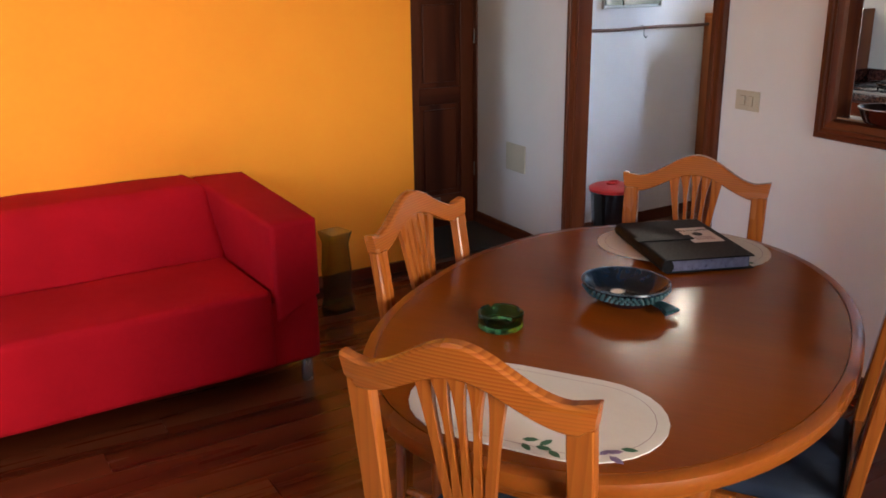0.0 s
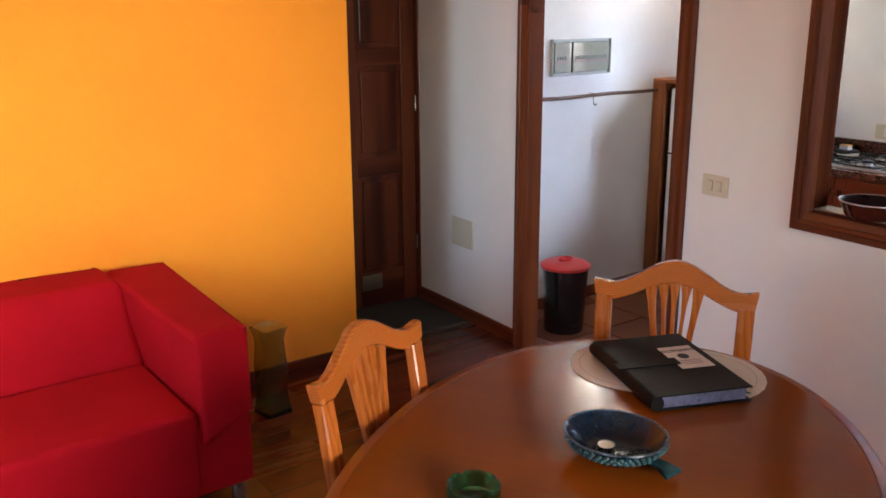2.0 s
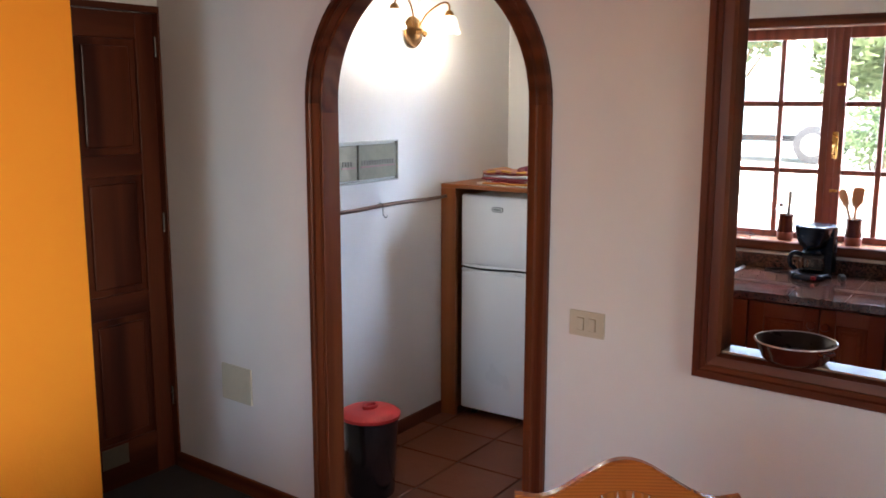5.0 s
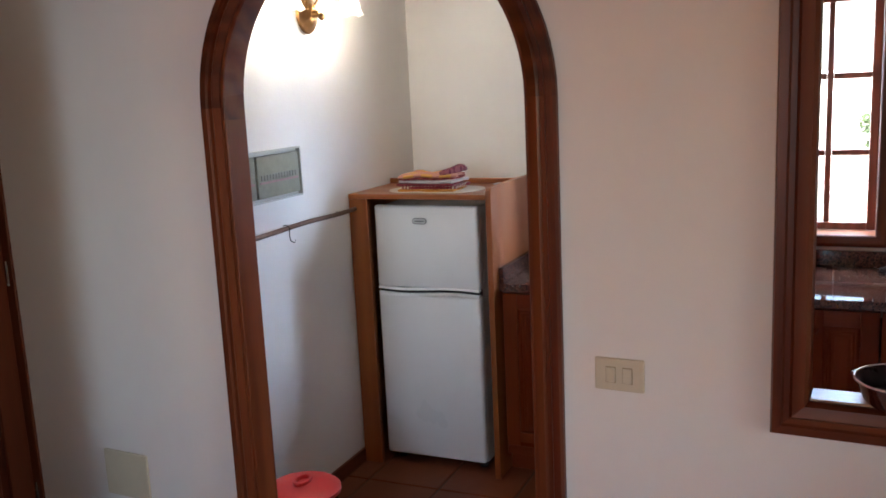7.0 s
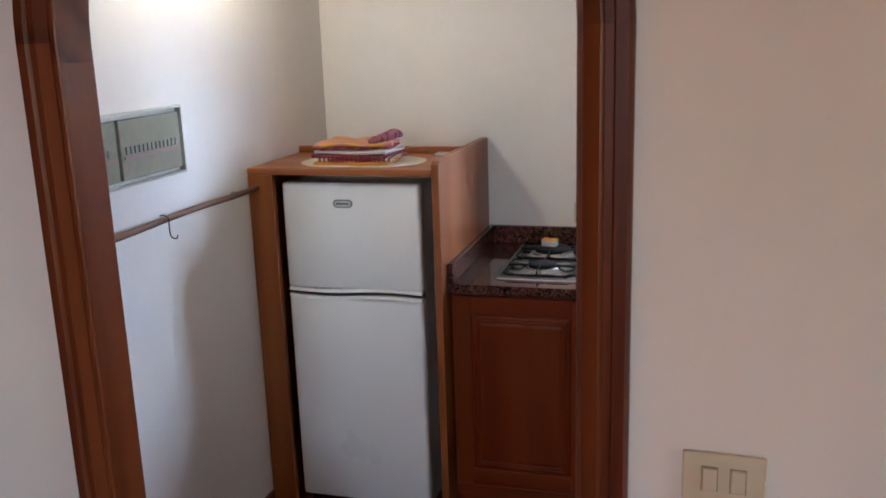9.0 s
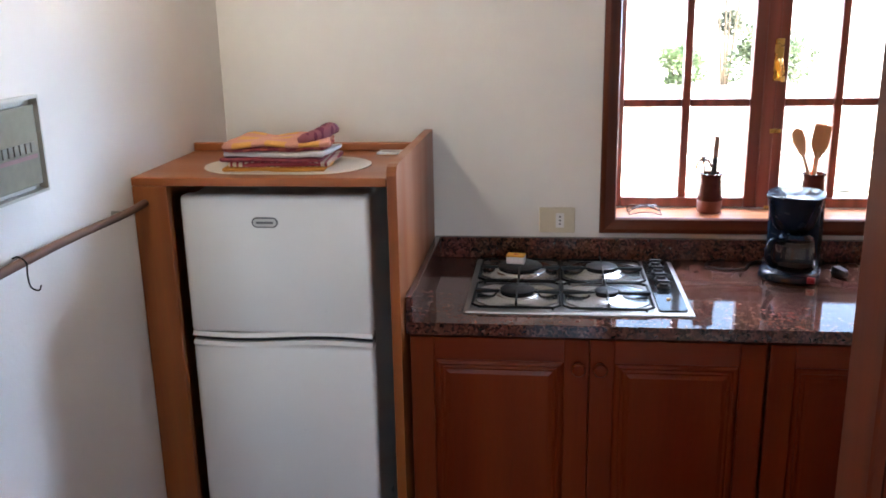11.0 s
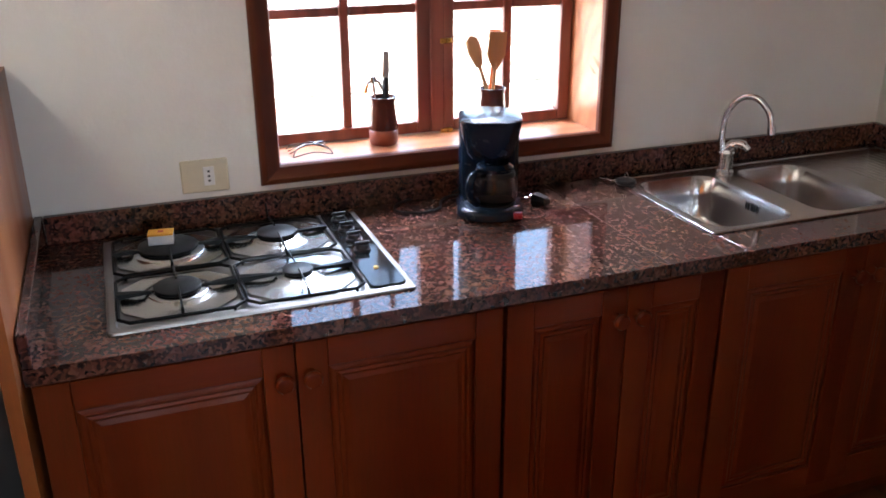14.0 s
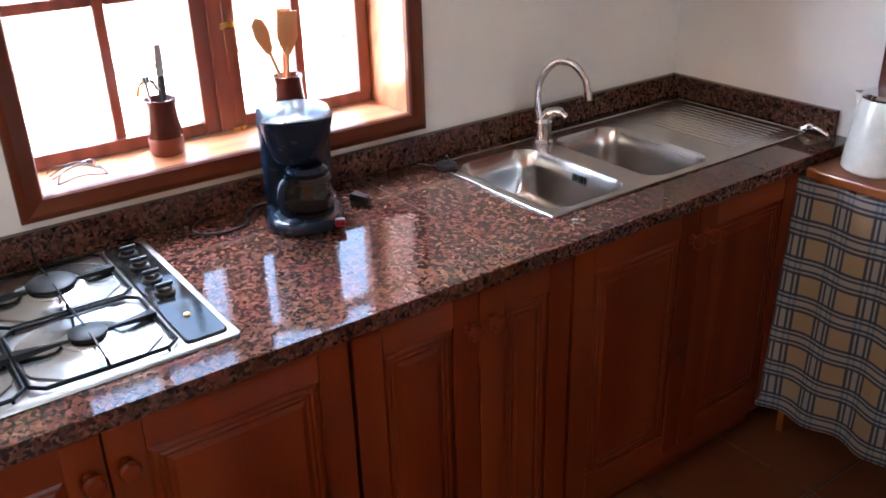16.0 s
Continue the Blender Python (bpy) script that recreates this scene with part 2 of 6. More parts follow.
def pine(name, axis, bands):
    """Varnished pine: narrow dark summer growth lines along the axis on orange spring wood."""
    m, n, l, b = mat(name)
    k = {"x": (0.05, 1, 1), "y": (1, 0.05, 1), "z": (1, 1, 0.05)}[axis]
    v = coords(n, l, k, jitter=True)
    w = n.new("ShaderNodeTexWave")
    w.wave_type, w.bands_direction, w.wave_profile = "BANDS", "DIAGONAL" if axis == "z" else "Z", "SAW"
    w.inputs["Scale"].default_value, w.inputs["Distortion"].default_value = bands, 4.0
    w.inputs["Detail"].default_value, w.inputs["Detail Scale"].default_value = 1.5, 0.25
    l.new(v.outputs["Vector"], w.inputs["Vector"])
    lines = ramp(n, [(0.0, (0.36, 0.108, 0.018)), (0.45, (0.31, 0.082, 0.012)), (0.86, (0.155, 0.031, 0.0045)), (1.0, (0.24, 0.058, 0.008))])
    l.new(w.outputs["Fac"], lines.inputs["Fac"])
    cloud = noise_tex(n, l, v, 12, 3)
    c1 = mix_rgb(n, l, 0.18, mix_rgb(n, l, cloud.outputs["Fac"], lines.outputs["Color"], (0.30, 0.080, 0.012)), (0.27, 0.068, 0.010))
    fine = noise_tex(n, l, v, 160, 3, 0.6)
    l.new(mix_rgb(n, l, 0.2, c1, fine.outputs["Color"], "SOFT_LIGHT"), b.inputs["Base Color"])
    rr = ramp(n, [(0.3, (0.20,) * 3), (0.7, (0.34,) * 3)])
    l.new(cloud.outputs["Fac"], rr.inputs["Fac"])
    l.new(rr.outputs["Color"], b.inputs["Roughness"])
    b.inputs["Specular IOR Level"].default_value = 0.4
    b.inputs["Coat Weight"].default_value, b.inputs["Coat Roughness"].default_value = 0.35, 0.12
    bump(n, l, b, fine.outputs["Fac"], 0.08, 0.001)
    return m


WHITE = paint("white_plaster", (0.74, 0.715, 0.69), (0.67, 0.645, 0.63))
ORANGE = paint("orange_plaster", (0.88, 0.300, 0.014), (0.83, 0.262, 0.010))
CEILING = paint("ceiling_plaster", (0.78, 0.77, 0.75), (0.72, 0.71, 0.69))
TRIM = wood("stained_trim", (0.030, 0.0052, 0.0022), (0.088, 0.0180, 0.0064), (0.130, 0.0325, 0.0115), "z", 0.36, 0.03, 5.0, spec=0.22, wobble=8.0)
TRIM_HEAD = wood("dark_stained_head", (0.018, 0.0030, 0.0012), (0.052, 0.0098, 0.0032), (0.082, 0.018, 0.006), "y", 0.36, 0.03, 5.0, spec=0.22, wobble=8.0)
LINING = wood("lining_board", (0.036, 0.0068, 0.0025), (0.098, 0.0215, 0.0070), (0.150, 0.038, 0.0125), "z", 0.40, 0.02, 4.0, spec=0.22, wobble=10.0)
TRIM_Y = wood("stained_trim_lying", (0.030, 0.0052, 0.0022), (0.088, 0.0180, 0.0064), (0.130, 0.0325, 0.0115), "y", 0.36, 0.03, 5.0, spec=0.22, wobble=8.0)
DARKDOOR = wood("dark_door_wood", (0.016, 0.0038, 0.0020), (0.054, 0.0118, 0.0056), (0.094, 0.0235, 0.0098), "z", 0.40, 0.03, 2.5, spec=0.13, wobble=11.0)
DARKDOOR_X = wood("dark_door_wood_rail", (0.016, 0.0038, 0.0020), (0.054, 0.0118, 0.0056), (0.094, 0.0235, 0.0098), "x", 0.40, 0.03, 2.5, spec=0.13, wobble=11.0)
CAB = wood("cabinet_wood", (0.090, 0.0112, 0.0017), (0.130, 0.0188, 0.0029), (0.172, 0.0315, 0.0050), "z", 0.38, 0.03, 1.6, 0.07, contrast=0.5, spec=0.16, wobble=12.0)
FCAB = wood("fridge_cabinet_wood", (0.172, 0.037, 0.0060), (0.240, 0.062, 0.0100), (0.295, 0.086, 0.0160), "z", 0.40, 0.2, 3.0, contrast=0.6)
FCAB_Y = wood("fridge_cabinet_top", (0.172, 0.037, 0.0060), (0.240, 0.062, 0.0100), (0.295, 0.086, 0.0160), "y", 0.40, 0.2, 3.0, contrast=0.6)
PINE = pine("honey_pine", "z", 34.0)
PINE_X = pine("honey_pine_lying", "x", 46.0)
TABLE = wood("table_veneer", (0.135, 0.026, 0.0022), (0.175, 0.038, 0.0034), (0.205, 0.049, 0.005), "y", 0.17, 0.0, 1.2, 0.05, contrast=0.5, spec=0.17)
EDGE = wood("table_edge", (0.165, 0.036, 0.0040), (0.205, 0.050, 0.0060), (0.245, 0.066, 0.0090), "x", 0.30, 0.05, 2.0, 0.3, contrast=0.3, spec=0.2)
PLANK = wood("floor_plank", (0.044, 0.0066, 0.0026), (0.083, 0.0148, 0.0048), (0.122, 0.026, 0.0085), "x", 0.26, 0.08, 2.4, 0.06, contrast=0.7, spec=0.3)
SASH = wood("window_sash_wood", (0.090, 0.020, 0.013), (0.165, 0.041, 0.026), (0.22, 0.062, 0.040), "z", 0.35, 0.3, 7.0)
SILL = wood("window_board_wood", (0.24, 0.070, 0.028), (0.36, 0.125, 0.050), (0.44, 0.17, 0.075), "y", 0.30, 0.35, 6.0)
RED = fabric("red_cotton_cover", (0.40, 0.004, 0.012), (0.33, 0.003, 0.009))
GRANITE = granite("red_brown_granite")
STEEL = plain("brushed_steel", (0.46, 0.455, 0.44), 0.25, 1.0, wear=0.06, scale=8, relief=0)
CHROME = plain("chrome", (0.80, 0.80, 0.80), 0.06, 1.0, wear=0.04, relief=0)
BRASS = plain("aged_brass", (0.60, 0.36, 0.10), 0.28, 1.0, wear=0.3, scale=30)
ENAMEL = plain("white_enamel", (0.735, 0.725, 0.725), 0.30, coat=0.3, wear=0.03, scale=3, relief=0.0)
IVORY = plain("ivory_plastic", (0.56, 0.50, 0.38), 0.42, wear=0.05)
BLACK = plain("black_plastic", (0.010, 0.010, 0.012), 0.32, wear=0.2)
IRON = plain("black_enamelled_iron", (0.004, 0.004, 0.004), 0.35, 0.0, 0.13, wear=0.2)
GREY_FLOOR = paint("grey_threshold_stone", (0.058, 0.053, 0.049), (0.040, 0.037, 0.035), 0.7, 60, 0.3)
TERRA = paint("terracotta_tile", (0.150, 0.043, 0.017), (0.095, 0.025, 0.011), 0.42, 50, 0.25)
GROUT = paint("dark_grout", (0.075, 0.050, 0.036), (0.050, 0.034, 0.026), 0.9)
for tiled in (TERRA, GREY_FLOOR):
    tiled.node_tree.nodes["Principled BSDF"].inputs["Specular IOR Level"].default_value = 0.22
PANE = glass("window_pane")

# ---- rooms ----
WALLM = pose(3.112, 3.40, 0, 0, 0, -2.3)   # dividing wall: local y runs along it, x into the kitchen
T = 0.06
TOP = 2.55
ARC_C, ARC_R, SPRING = 0.5625, 0.4675, 1.668
P_LO, P_HI, P_SILL, P_TOP = -1.55, -0.495, 0.978, 2.12
KM = Matrix.Translation((4.6, 3.4, 0)) @ Matrix.Rotation(radians(1.2), 4, "Z") @ Matrix.Translation((-4.6, -3.4, 0))   # the kitchen stands slightly askew
WX, NY, SY = 5.205, 4.835, 1.68            # in it: window wall, panel wall, end wall
OY, OX, DY = 4.82, 2.42, 5.40              # orange wall's face and end; entrance door's plane


def structure(name, bm, material, label, m=None, smooth=False):
    return solo(name, bm, material, label, "structure", m, kind="structure", smooth=smooth)


bm = B()
y0, y1 = -4.6, 2.05
box(bm, (0, y0, 0), (T, P_LO, TOP))
box(bm, (0, P_LO, 0), (T, P_HI, P_SILL))
box(bm, (0, P_LO, P_TOP), (T, P_HI, TOP))
box(bm, (0, P_HI, 0), (T, ARC_C - ARC_R, TOP))
box(bm, (0, ARC_C + ARC_R, 0), (T, y1, TOP))
N = 40
arc = [(ARC_C - ARC_R * math.cos(math.pi * k / N), SPRING + ARC_R * math.sin(math.pi * k / N)) for k in range(N + 1)]
prism(bm, arc[::-1] + [(ARC_C - ARC_R, TOP), (ARC_C + ARC_R, TOP)], T, Matrix(((0, 0, 1, 0), (1, 0, 0, 0), (0, 1, 0, 0), (0, 0, 0, 1))))
structure("wall_dividing", bm, WHITE, "white plastered wall with an arch and a hatch", WALLM)

bm = B()
box(bm, (-1.45, OY, 0), (OX, OY + 0.14, TOP))
structure("wall_orange", bm, ORANGE, "bright orange plastered living room wall behind the sofa")
bm = B()
box(bm, (2.20, DY, 0), (2.33, DY + 0.14, TOP))
box(bm, (2.28, OY + 0.14, 0), (2.33, DY, TOP))
box(bm, (2.33, DY, 2.06), (3.20, DY + 0.14, TOP))
structure("wall_entrance", bm, WHITE, "white plastered wall around the entrance door")
# West wall out of view; its opening is assumed, made for the side lamp.
bm = B()
box(bm, (-1.45, -1.25, 0), (-1.31, 2.68, TOP))
box(bm, (-1.45, 3.82, 0), (-1.31, OY, TOP))
box(bm, (-1.45, 2.68, 0), (-1.31, 3.82, 1.03))
box(bm, (-1.45, 2.68, 2.07), (-1.31, 3.82, TOP))
structure("wall_west", bm, WHITE, "unseen white plastered living room wall with an assumed window opening")
bm = B()
box(bm, (-1.45, -1.39, 0), (0.22, -1.25, TOP))
box(bm, (1.98, -1.39, 0), (3.10, -1.25, TOP))
box(bm, (0.22, -1.39, 0), (1.98, -1.25, 0.95))
box(bm, (0.22, -1.39, 2.15), (1.98, -1.25, TOP))
structure("wall_south", bm, WHITE, "unseen white plastered living room wall with an assumed window opening")
bm = B()
box(bm, (3.30, NY, 0), (WX + 0.26, NY + 0.14, TOP))
structure("wall_panel", bm, WHITE, "white plastered kitchen wall with fuse box", KM)
bm = B()
box(bm, (3.05, SY - 0.14, 0), (WX + 0.22, SY, TOP))
structure("wall_end", bm, WHITE, "white plastered end wall of the kitchen", KM)
WIN = (2.678, 3.614, 0.972, 2.045)          # opening in the window wall: y, y, z, z
bm = B()
box(bm, (WX, SY, 0), (WX + 0.26, WIN[0], TOP))
box(bm, (WX, WIN[1], 0), (WX + 0.26, NY, TOP))
box(bm, (WX, WIN[0], 0), (WX + 0.26, WIN[1], WIN[2]))
box(bm, (WX, WIN[0], WIN[3]), (WX + 0.26, WIN[1], TOP))
structure("wall_window", bm, WHITE, "white plastered kitchen wall with window", KM)
bm = B()
box(bm, (-1.45, -1.39, TOP), (5.45, DY + 0.14, TOP + 0.12))
structure("ceiling", bm, CEILING, "plain white plastered ceiling")

# Unseen slab, added to stop the sun patch on the living room floor.
bm = B()
box(bm, (-1.45, -2.15, TOP - 0.08), (3.30, -1.391, TOP + 0.10))
structure("sun_block_south", bm, CEILING, "added unseen eave keeping the sun out of the living room")

# floors: screed below, pieces laid on it
bm = B()
box(bm, (-1.45, -1.39, -0.10), (3.30, OY + 0.10, -0.012))
floor_living = structure("floor_living", bm, GROUT, "red-brown glossy plank floor of the living room")
bm = B()
box(bm, (3.12, SY - 0.14, -0.10), (WX + 0.26, NY + 0.1, -0.007))
floor_kitchen = structure("floor_kitchen", bm, GROUT, "terracotta tile floor of the kitchen with dark joints", KM)
bm = B()
box(bm, (2.20, OY + 0.08, -0.10), (3.30, DY + 0.10, 0.002), 0.004)
structure("floor_entrance", bm, GREY_FLOOR, "grey stone floor in front of the entrance door")

# arch casing: two jambs and the round head
SECTION = [(-0.020, -0.006), (-0.012, -0.020), (0.012, -0.024), (0.018, -0.018), (0.030, -0.018), (0.034, -0.026), (0.052, -0.026), (0.057, -0.014), (0.057, -0.001),
           (-0.001, -0.001), (-0.001, T + 0.001), (0.057, T + 0.001), (0.057, T + 0.022), (-0.012, T + 0.022), (-0.020, T + 0.008)]
casing = thing("arch_casing", "reddish-brown stained wooden casing round the kitchen arch", "casing", WALLM, kind="structure")
FRONT_CASING = [(-0.012, -0.001), (-0.012, -0.018), (0.012, -0.024), (0.018, -0.018), (0.030, -0.018), (0.034, -0.026), (0.052, -0.026), (0.057, -0.014), (0.057, -0.001)]
BACK_CASING = [(-0.012, T + 0.001), (0.057, T + 0.001), (0.057, T + 0.022), (-0.012, T + 0.020)]
BOARD = [(-0.0125, -0.014), (-0.0125, T + 0.016), (-0.0200, T + 0.016), (-0.0225, T + 0.012), (-0.0225, -0.010), (-0.0200, -0.014)]
DROP = 0.034                                # the lining's joint lies below the casing's
bend = [(u, z, (u - ARC_C) / ARC_R, (z - SPRING) / ARC_R) for u, z in arc]
for u, side_sign in ((ARC_C - ARC_R, -1), (ARC_C + ARC_R, 1)):
    for section in (FRONT_CASING, BACK_CASING):
        part("jamb", sweep(B(), [(u, 0.0, side_sign, 0), (u, SPRING, side_sign, 0)], section), TRIM, casing)
    part("lining", sweep(B(), [(u, 0.0, side_sign, 0), (u, SPRING - DROP, side_sign, 0)], BOARD), LINING, casing, "lighter brown lining board")
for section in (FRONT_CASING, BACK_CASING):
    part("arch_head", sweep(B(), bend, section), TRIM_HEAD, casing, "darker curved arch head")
part("arch_lining", sweep(B(), [(bend[0][0], SPRING - DROP, -1, 0)] + bend + [(bend[-1][0], SPRING - DROP, 1, 0)], BOARD), TRIM_Y, casing, "curved lining of the arch")

hatch = thing("hatch_casing", "reddish-brown stained wooden frame of the serving hatch", "casing", WALLM, kind="structure")
corners = [(P_LO, P_SILL), (P_HI, P_SILL), (P_HI, P_TOP), (P_LO, P_TOP)]
signs = [(-1, -1), (1, -1), (1, 1), (-1, 1)]
for k in range(4):
    (ua, za), (ub, zb) = corners[k], corners[(k + 1) % 4]
    (sa, ta), (sb, tb) = signs[k], signs[(k + 1) % 4]
    part("frame_board", sweep(B(), [(ua, za, sa, ta), (ub, zb, sb, tb)], SECTION), TRIM_Y if k % 2 == 0 else TRIM, hatch)
part("ledge", box(B(), (-0.004, P_LO + 0.022, P_SILL + 0.021), (T + 0.01, P_HI - 0.022, P_SILL + 0.027), 0.002), plain("ledge_lacquer", (0.42, 0.30, 0.22), 0.16, coat=0.5), hatch, "glossy lacquered ledge")

# baseboards
bm = B()
box(bm, (-0.014, ARC_C + ARC_R + 0.06, 0), (-0.001, 2.0, 0.075), 0.004)
structure("baseboard_entrance", bm, TRIM_Y, "dark stained wooden baseboard", WALLM)
bm = B()
box(bm, (-0.014, -2.50, 0), (-0.001, ARC_C - ARC_R - 0.06, 0.075), 0.004)
structure("baseboard_dividing", bm, TRIM_Y, "dark stained wooden baseboard", WALLM)
bm = B()
box(bm, (-1.30, OY - 0.014, 0), (OX, OY - 0.001, 0.06), 0.004)
structure("baseboard_orange", bm, PLANK, "brown wooden baseboard under the orange wall")
bm = B()
box(bm, (3.36, NY - 0.012, 0), (4.505, NY - 0.001, 0.07), 0.003)
structure("baseboard_panel", bm, TERRA, "terracotta skirting tile", KM)

# ---- entrance door ----
door = thing("door_entrance", "dark brown wooden panelled entrance door, closed", "door", pose(2.34, DY + 0.02, 0), kind="structure")
DW = 0.84
for name, lo, hi, mt in (("stile", (0, 0, 0), (0.09, 0.045, 2.04), DARKDOOR), ("stile", (0.375, 0, 0), (0.465, 0.045, 2.04), DARKDOOR), ("stile", (DW - 0.09, 0, 0), (DW, 0.045, 2.04), DARKDOOR)):
    part(name, box(B(), lo, hi, 0.004), mt, door)
RAILS = ((0.0, 0.20), (0.755, 0.855), (1.36, 1.45), (1.93, 2.04))
for xa, xb in ((0.09, 0.375), (0.465, DW - 0.09)):
    for za, zb in RAILS:
        part("rail", box(B(), (xa, 0.001, za), (xb, 0.044, zb), 0.003), DARKDOOR_X, door)
    for (_, za), (zb, _) in zip(RAILS, RAILS[1:]):
        bm = B()
        box(bm, (xa, 0.013, za), (xb, 0.030, zb))
        box(bm, (xa + 0.030, 0.004, za + 0.030), (xb - 0.030, 0.0135, zb - 0.030), 0.008, 2)
        part("panel", bm, DARKDOOR, door)
part("kick_plate", box(B(), (0.47, -0.002, 0.10), (0.60, 0.001, 0.19), 0.001), plain("dull_plate", (0.16, 0.13, 0.09), 0.4, 0.6), door, "small dull metal plate")
for z in (0.30, 1.10, 1.86):
    part("hinge", tube(B(), [(DW + 0.004, -0.006, z), (DW + 0.004, -0.006, z + 0.085)], 0.007, 10), STEEL, door, "steel hinge", smooth=True)
dframe = thing("door_frame_entrance", "dark stained wooden frame of the entrance door", "door frame", pose(2.34, DY, 0), kind="structure")
part("post", box(B(), (DW + 0.002, -0.012, 0), (DW + 0.05, 0.10, 2.06), 0.004), DARKDOOR, dframe)
part("post", box(B(), (-0.012, -0.012, 0), (-0.002, 0.10, 2.06), 0.003), DARKDOOR, dframe)
part("head", box(B(), (-0.012, -0.012, 2.042), (DW + 0.05, 0.10, 2.07), 0.003), DARKDOOR_X, dframe)


def plate(name, label, lo, hi, rockers=0):
    """A wall plate on the dividing wall's living side."""
    t = thing(name, label, "switch" if rockers else "cover plate", WALLM)
    part("plate", box(B(), (-0.010, lo[0], lo[1]), (-0.001, hi[0], hi[1]), 0.003), IVORY, t)
    mid = (lo[0] + hi[0]) / 2
    for k in range(rockers):
        c = mid + (k - (rockers - 1) / 2) * 0.040
        # Darker raised field paints the shadow round each rocker.
        bm = B()
        box(bm, (-0.0115, c - 0.0120, lo[1] + 0.0200), (-0.0100, c + 0.0120, hi[1] - 0.0200))
        part("surround", bm, plain("painted_shadow_gap", (0.30, 0.25, 0.16), 0.6), t, "gap round the rocker, its shade painted on")
        part("rocker", box(B(), (-0.016, c - 0.0105, lo[1] + 0.0215), (-0.0105, c + 0.0105, hi[1] - 0.0215), 0.002), IVORY, t)
    return t



plate("light_switch", "ivory plastic double light switch on the white wall", (-0.160, 0.974), (-0.042, 1.053), 2)
plate("junction_box_cover", "blank beige cover plate on the white wall", (1.465, 0.408), (1.655, 0.566))

# ---- red sofa ----
def soften(bm, amp, freq, seed):
    """Slight unevenness of a stretched cover."""
    for v in bm.verts:
        v.co += amp * noise.noise_vector(v.co * freq + Vector((seed, seed * 2, 0)))
    return bm


def cushion(lo, hi, r, cuts=10, amp=0.006, seed=0.0, puff=0.0):
    bm = box(B(), lo, hi, r, 4)
    big = [e for e in bm.edges if e.calc_length() > 0.25]
    bmesh.ops.subdivide_edges(bm, edges=big, cuts=cuts, use_grid_fill=True)
    c = (Vector(lo) + Vector(hi)) / 2
    if puff:
        for v in bm.verts:
            q = (v.co - c)
            fx = max(0, 1 - (2 * q.x / (hi[0] - lo[0])) ** 2)
            fy = max(0, 1 - (2 * q.y / (hi[1] - lo[1])) ** 2)
            if q.z > 0:
                v.co.z += puff * fx * fy
    return soften(bm, amp, 5.0, seed)


sofa = thing("sofa", "low red cotton-covered two-seat sofa against the orange wall", "sofa", pose(0.545, 4.288, 0, 0, 0, 1.3))
W2, SD = 0.90, 0.470
ARM, AH = 0.185, 0.660
part("base", cushion((-W2 + 0.006, -SD + 0.008, 0.097), (W2 - 0.006, SD - 0.02, 0.352), 0.022, 12, 0.004, 1.0), RED, sofa, smooth=True)
part("seat", cushion((-W2 + ARM + 0.007, -SD, 0.096), (W2 - ARM - 0.007, SD - 0.424, 0.410), 0.024, 14, 0.004, 3.0, 0.014), RED, sofa, smooth=True)
bm = cushion((-W2 + ARM - 0.01, SD - 0.415, 0.31), (W2 - ARM + 0.01, SD, 0.668), 0.035, 14, 0.006, 5.0)
for v in bm.verts:
    if v.co.y < SD - 0.15:
        v.co.y += 0.20 * max(0, v.co.z - 0.40) / 0.26          # the back leans
part("backrest", bm, RED, sofa, smooth=True)
for s in (-1, 1):
    xa, xb = sorted((s * (W2 - ARM), s * W2))
    bm = cushion((xa, -SD, 0.27), (xb, SD, AH), 0.022, 16, 0.004, 7.0 + s)
    for v in bm.verts:
        q = (abs(v.co.x) - W2 + ARM) / ARM
        if v.co.z < 0.40:
            v.co.z += 0.09 * q * (0.40 - v.co.z) / 0.13   # slanting lower seam
        back = (v.co.y + SD) / (2 * SD)
        if q > 0.5:
            v.co.x += s * 0.055 * back                    # the arm widens towards the wall
        if v.co.z > 0.60:
            v.co.z += 0.004 * math.sin(44 * v.co.y + 18 * v.co.x) * max(0, back - 0.2)
            v.co.x += 0.003 * math.sin(58 * v.co.y) * max(0, back - 0.2)
    arm_ob = part("armrest", bm, RED, sofa, smooth=True)
    seam = [(s * (W2 - 0.006), -SD + 0.010, 0.36)] + [(s * (W2 - 0.007 + 0.055 * k / 8), -SD + 0.012 + (2 * SD - 0.03) * k / 8, AH - 0.006) for k in range(9)]
    part("piping", tube(B(), seam, 0.0042, 6), RED, arm_ob, "sewn edge seam", True)
    for y in (-SD + 0.05, SD - 0.08):
        bm = lathe(B(), [(0, 0), (0.022, 0), (0.024, 0.004), (0.020, 0.095), (0, 0.095)], 20)
        part("leg", bm, STEEL, sofa, "short brushed steel leg", True, pose(s * (W2 - 0.055), y, 0))

# ---- dining table ----
TZ = 0.74
TC, TA = (1.622, 2.381), 32.3
TABM = pose(TC[0], TC[1], 0, 0, 0, TA)
table = thing("dining_table", "oval honey-brown wooden dining table with a rounded edge", "table", TABM)
A, Bx = 0.782, 0.538
def oval(a, b, n=96):
    return [(a * math.copysign(abs(math.cos(t)) ** 0.92, math.cos(t)), b * math.copysign(abs(math.sin(t)) ** 0.92, math.sin(t))) for t in [2 * math.pi * k / n for k in range(n)]]
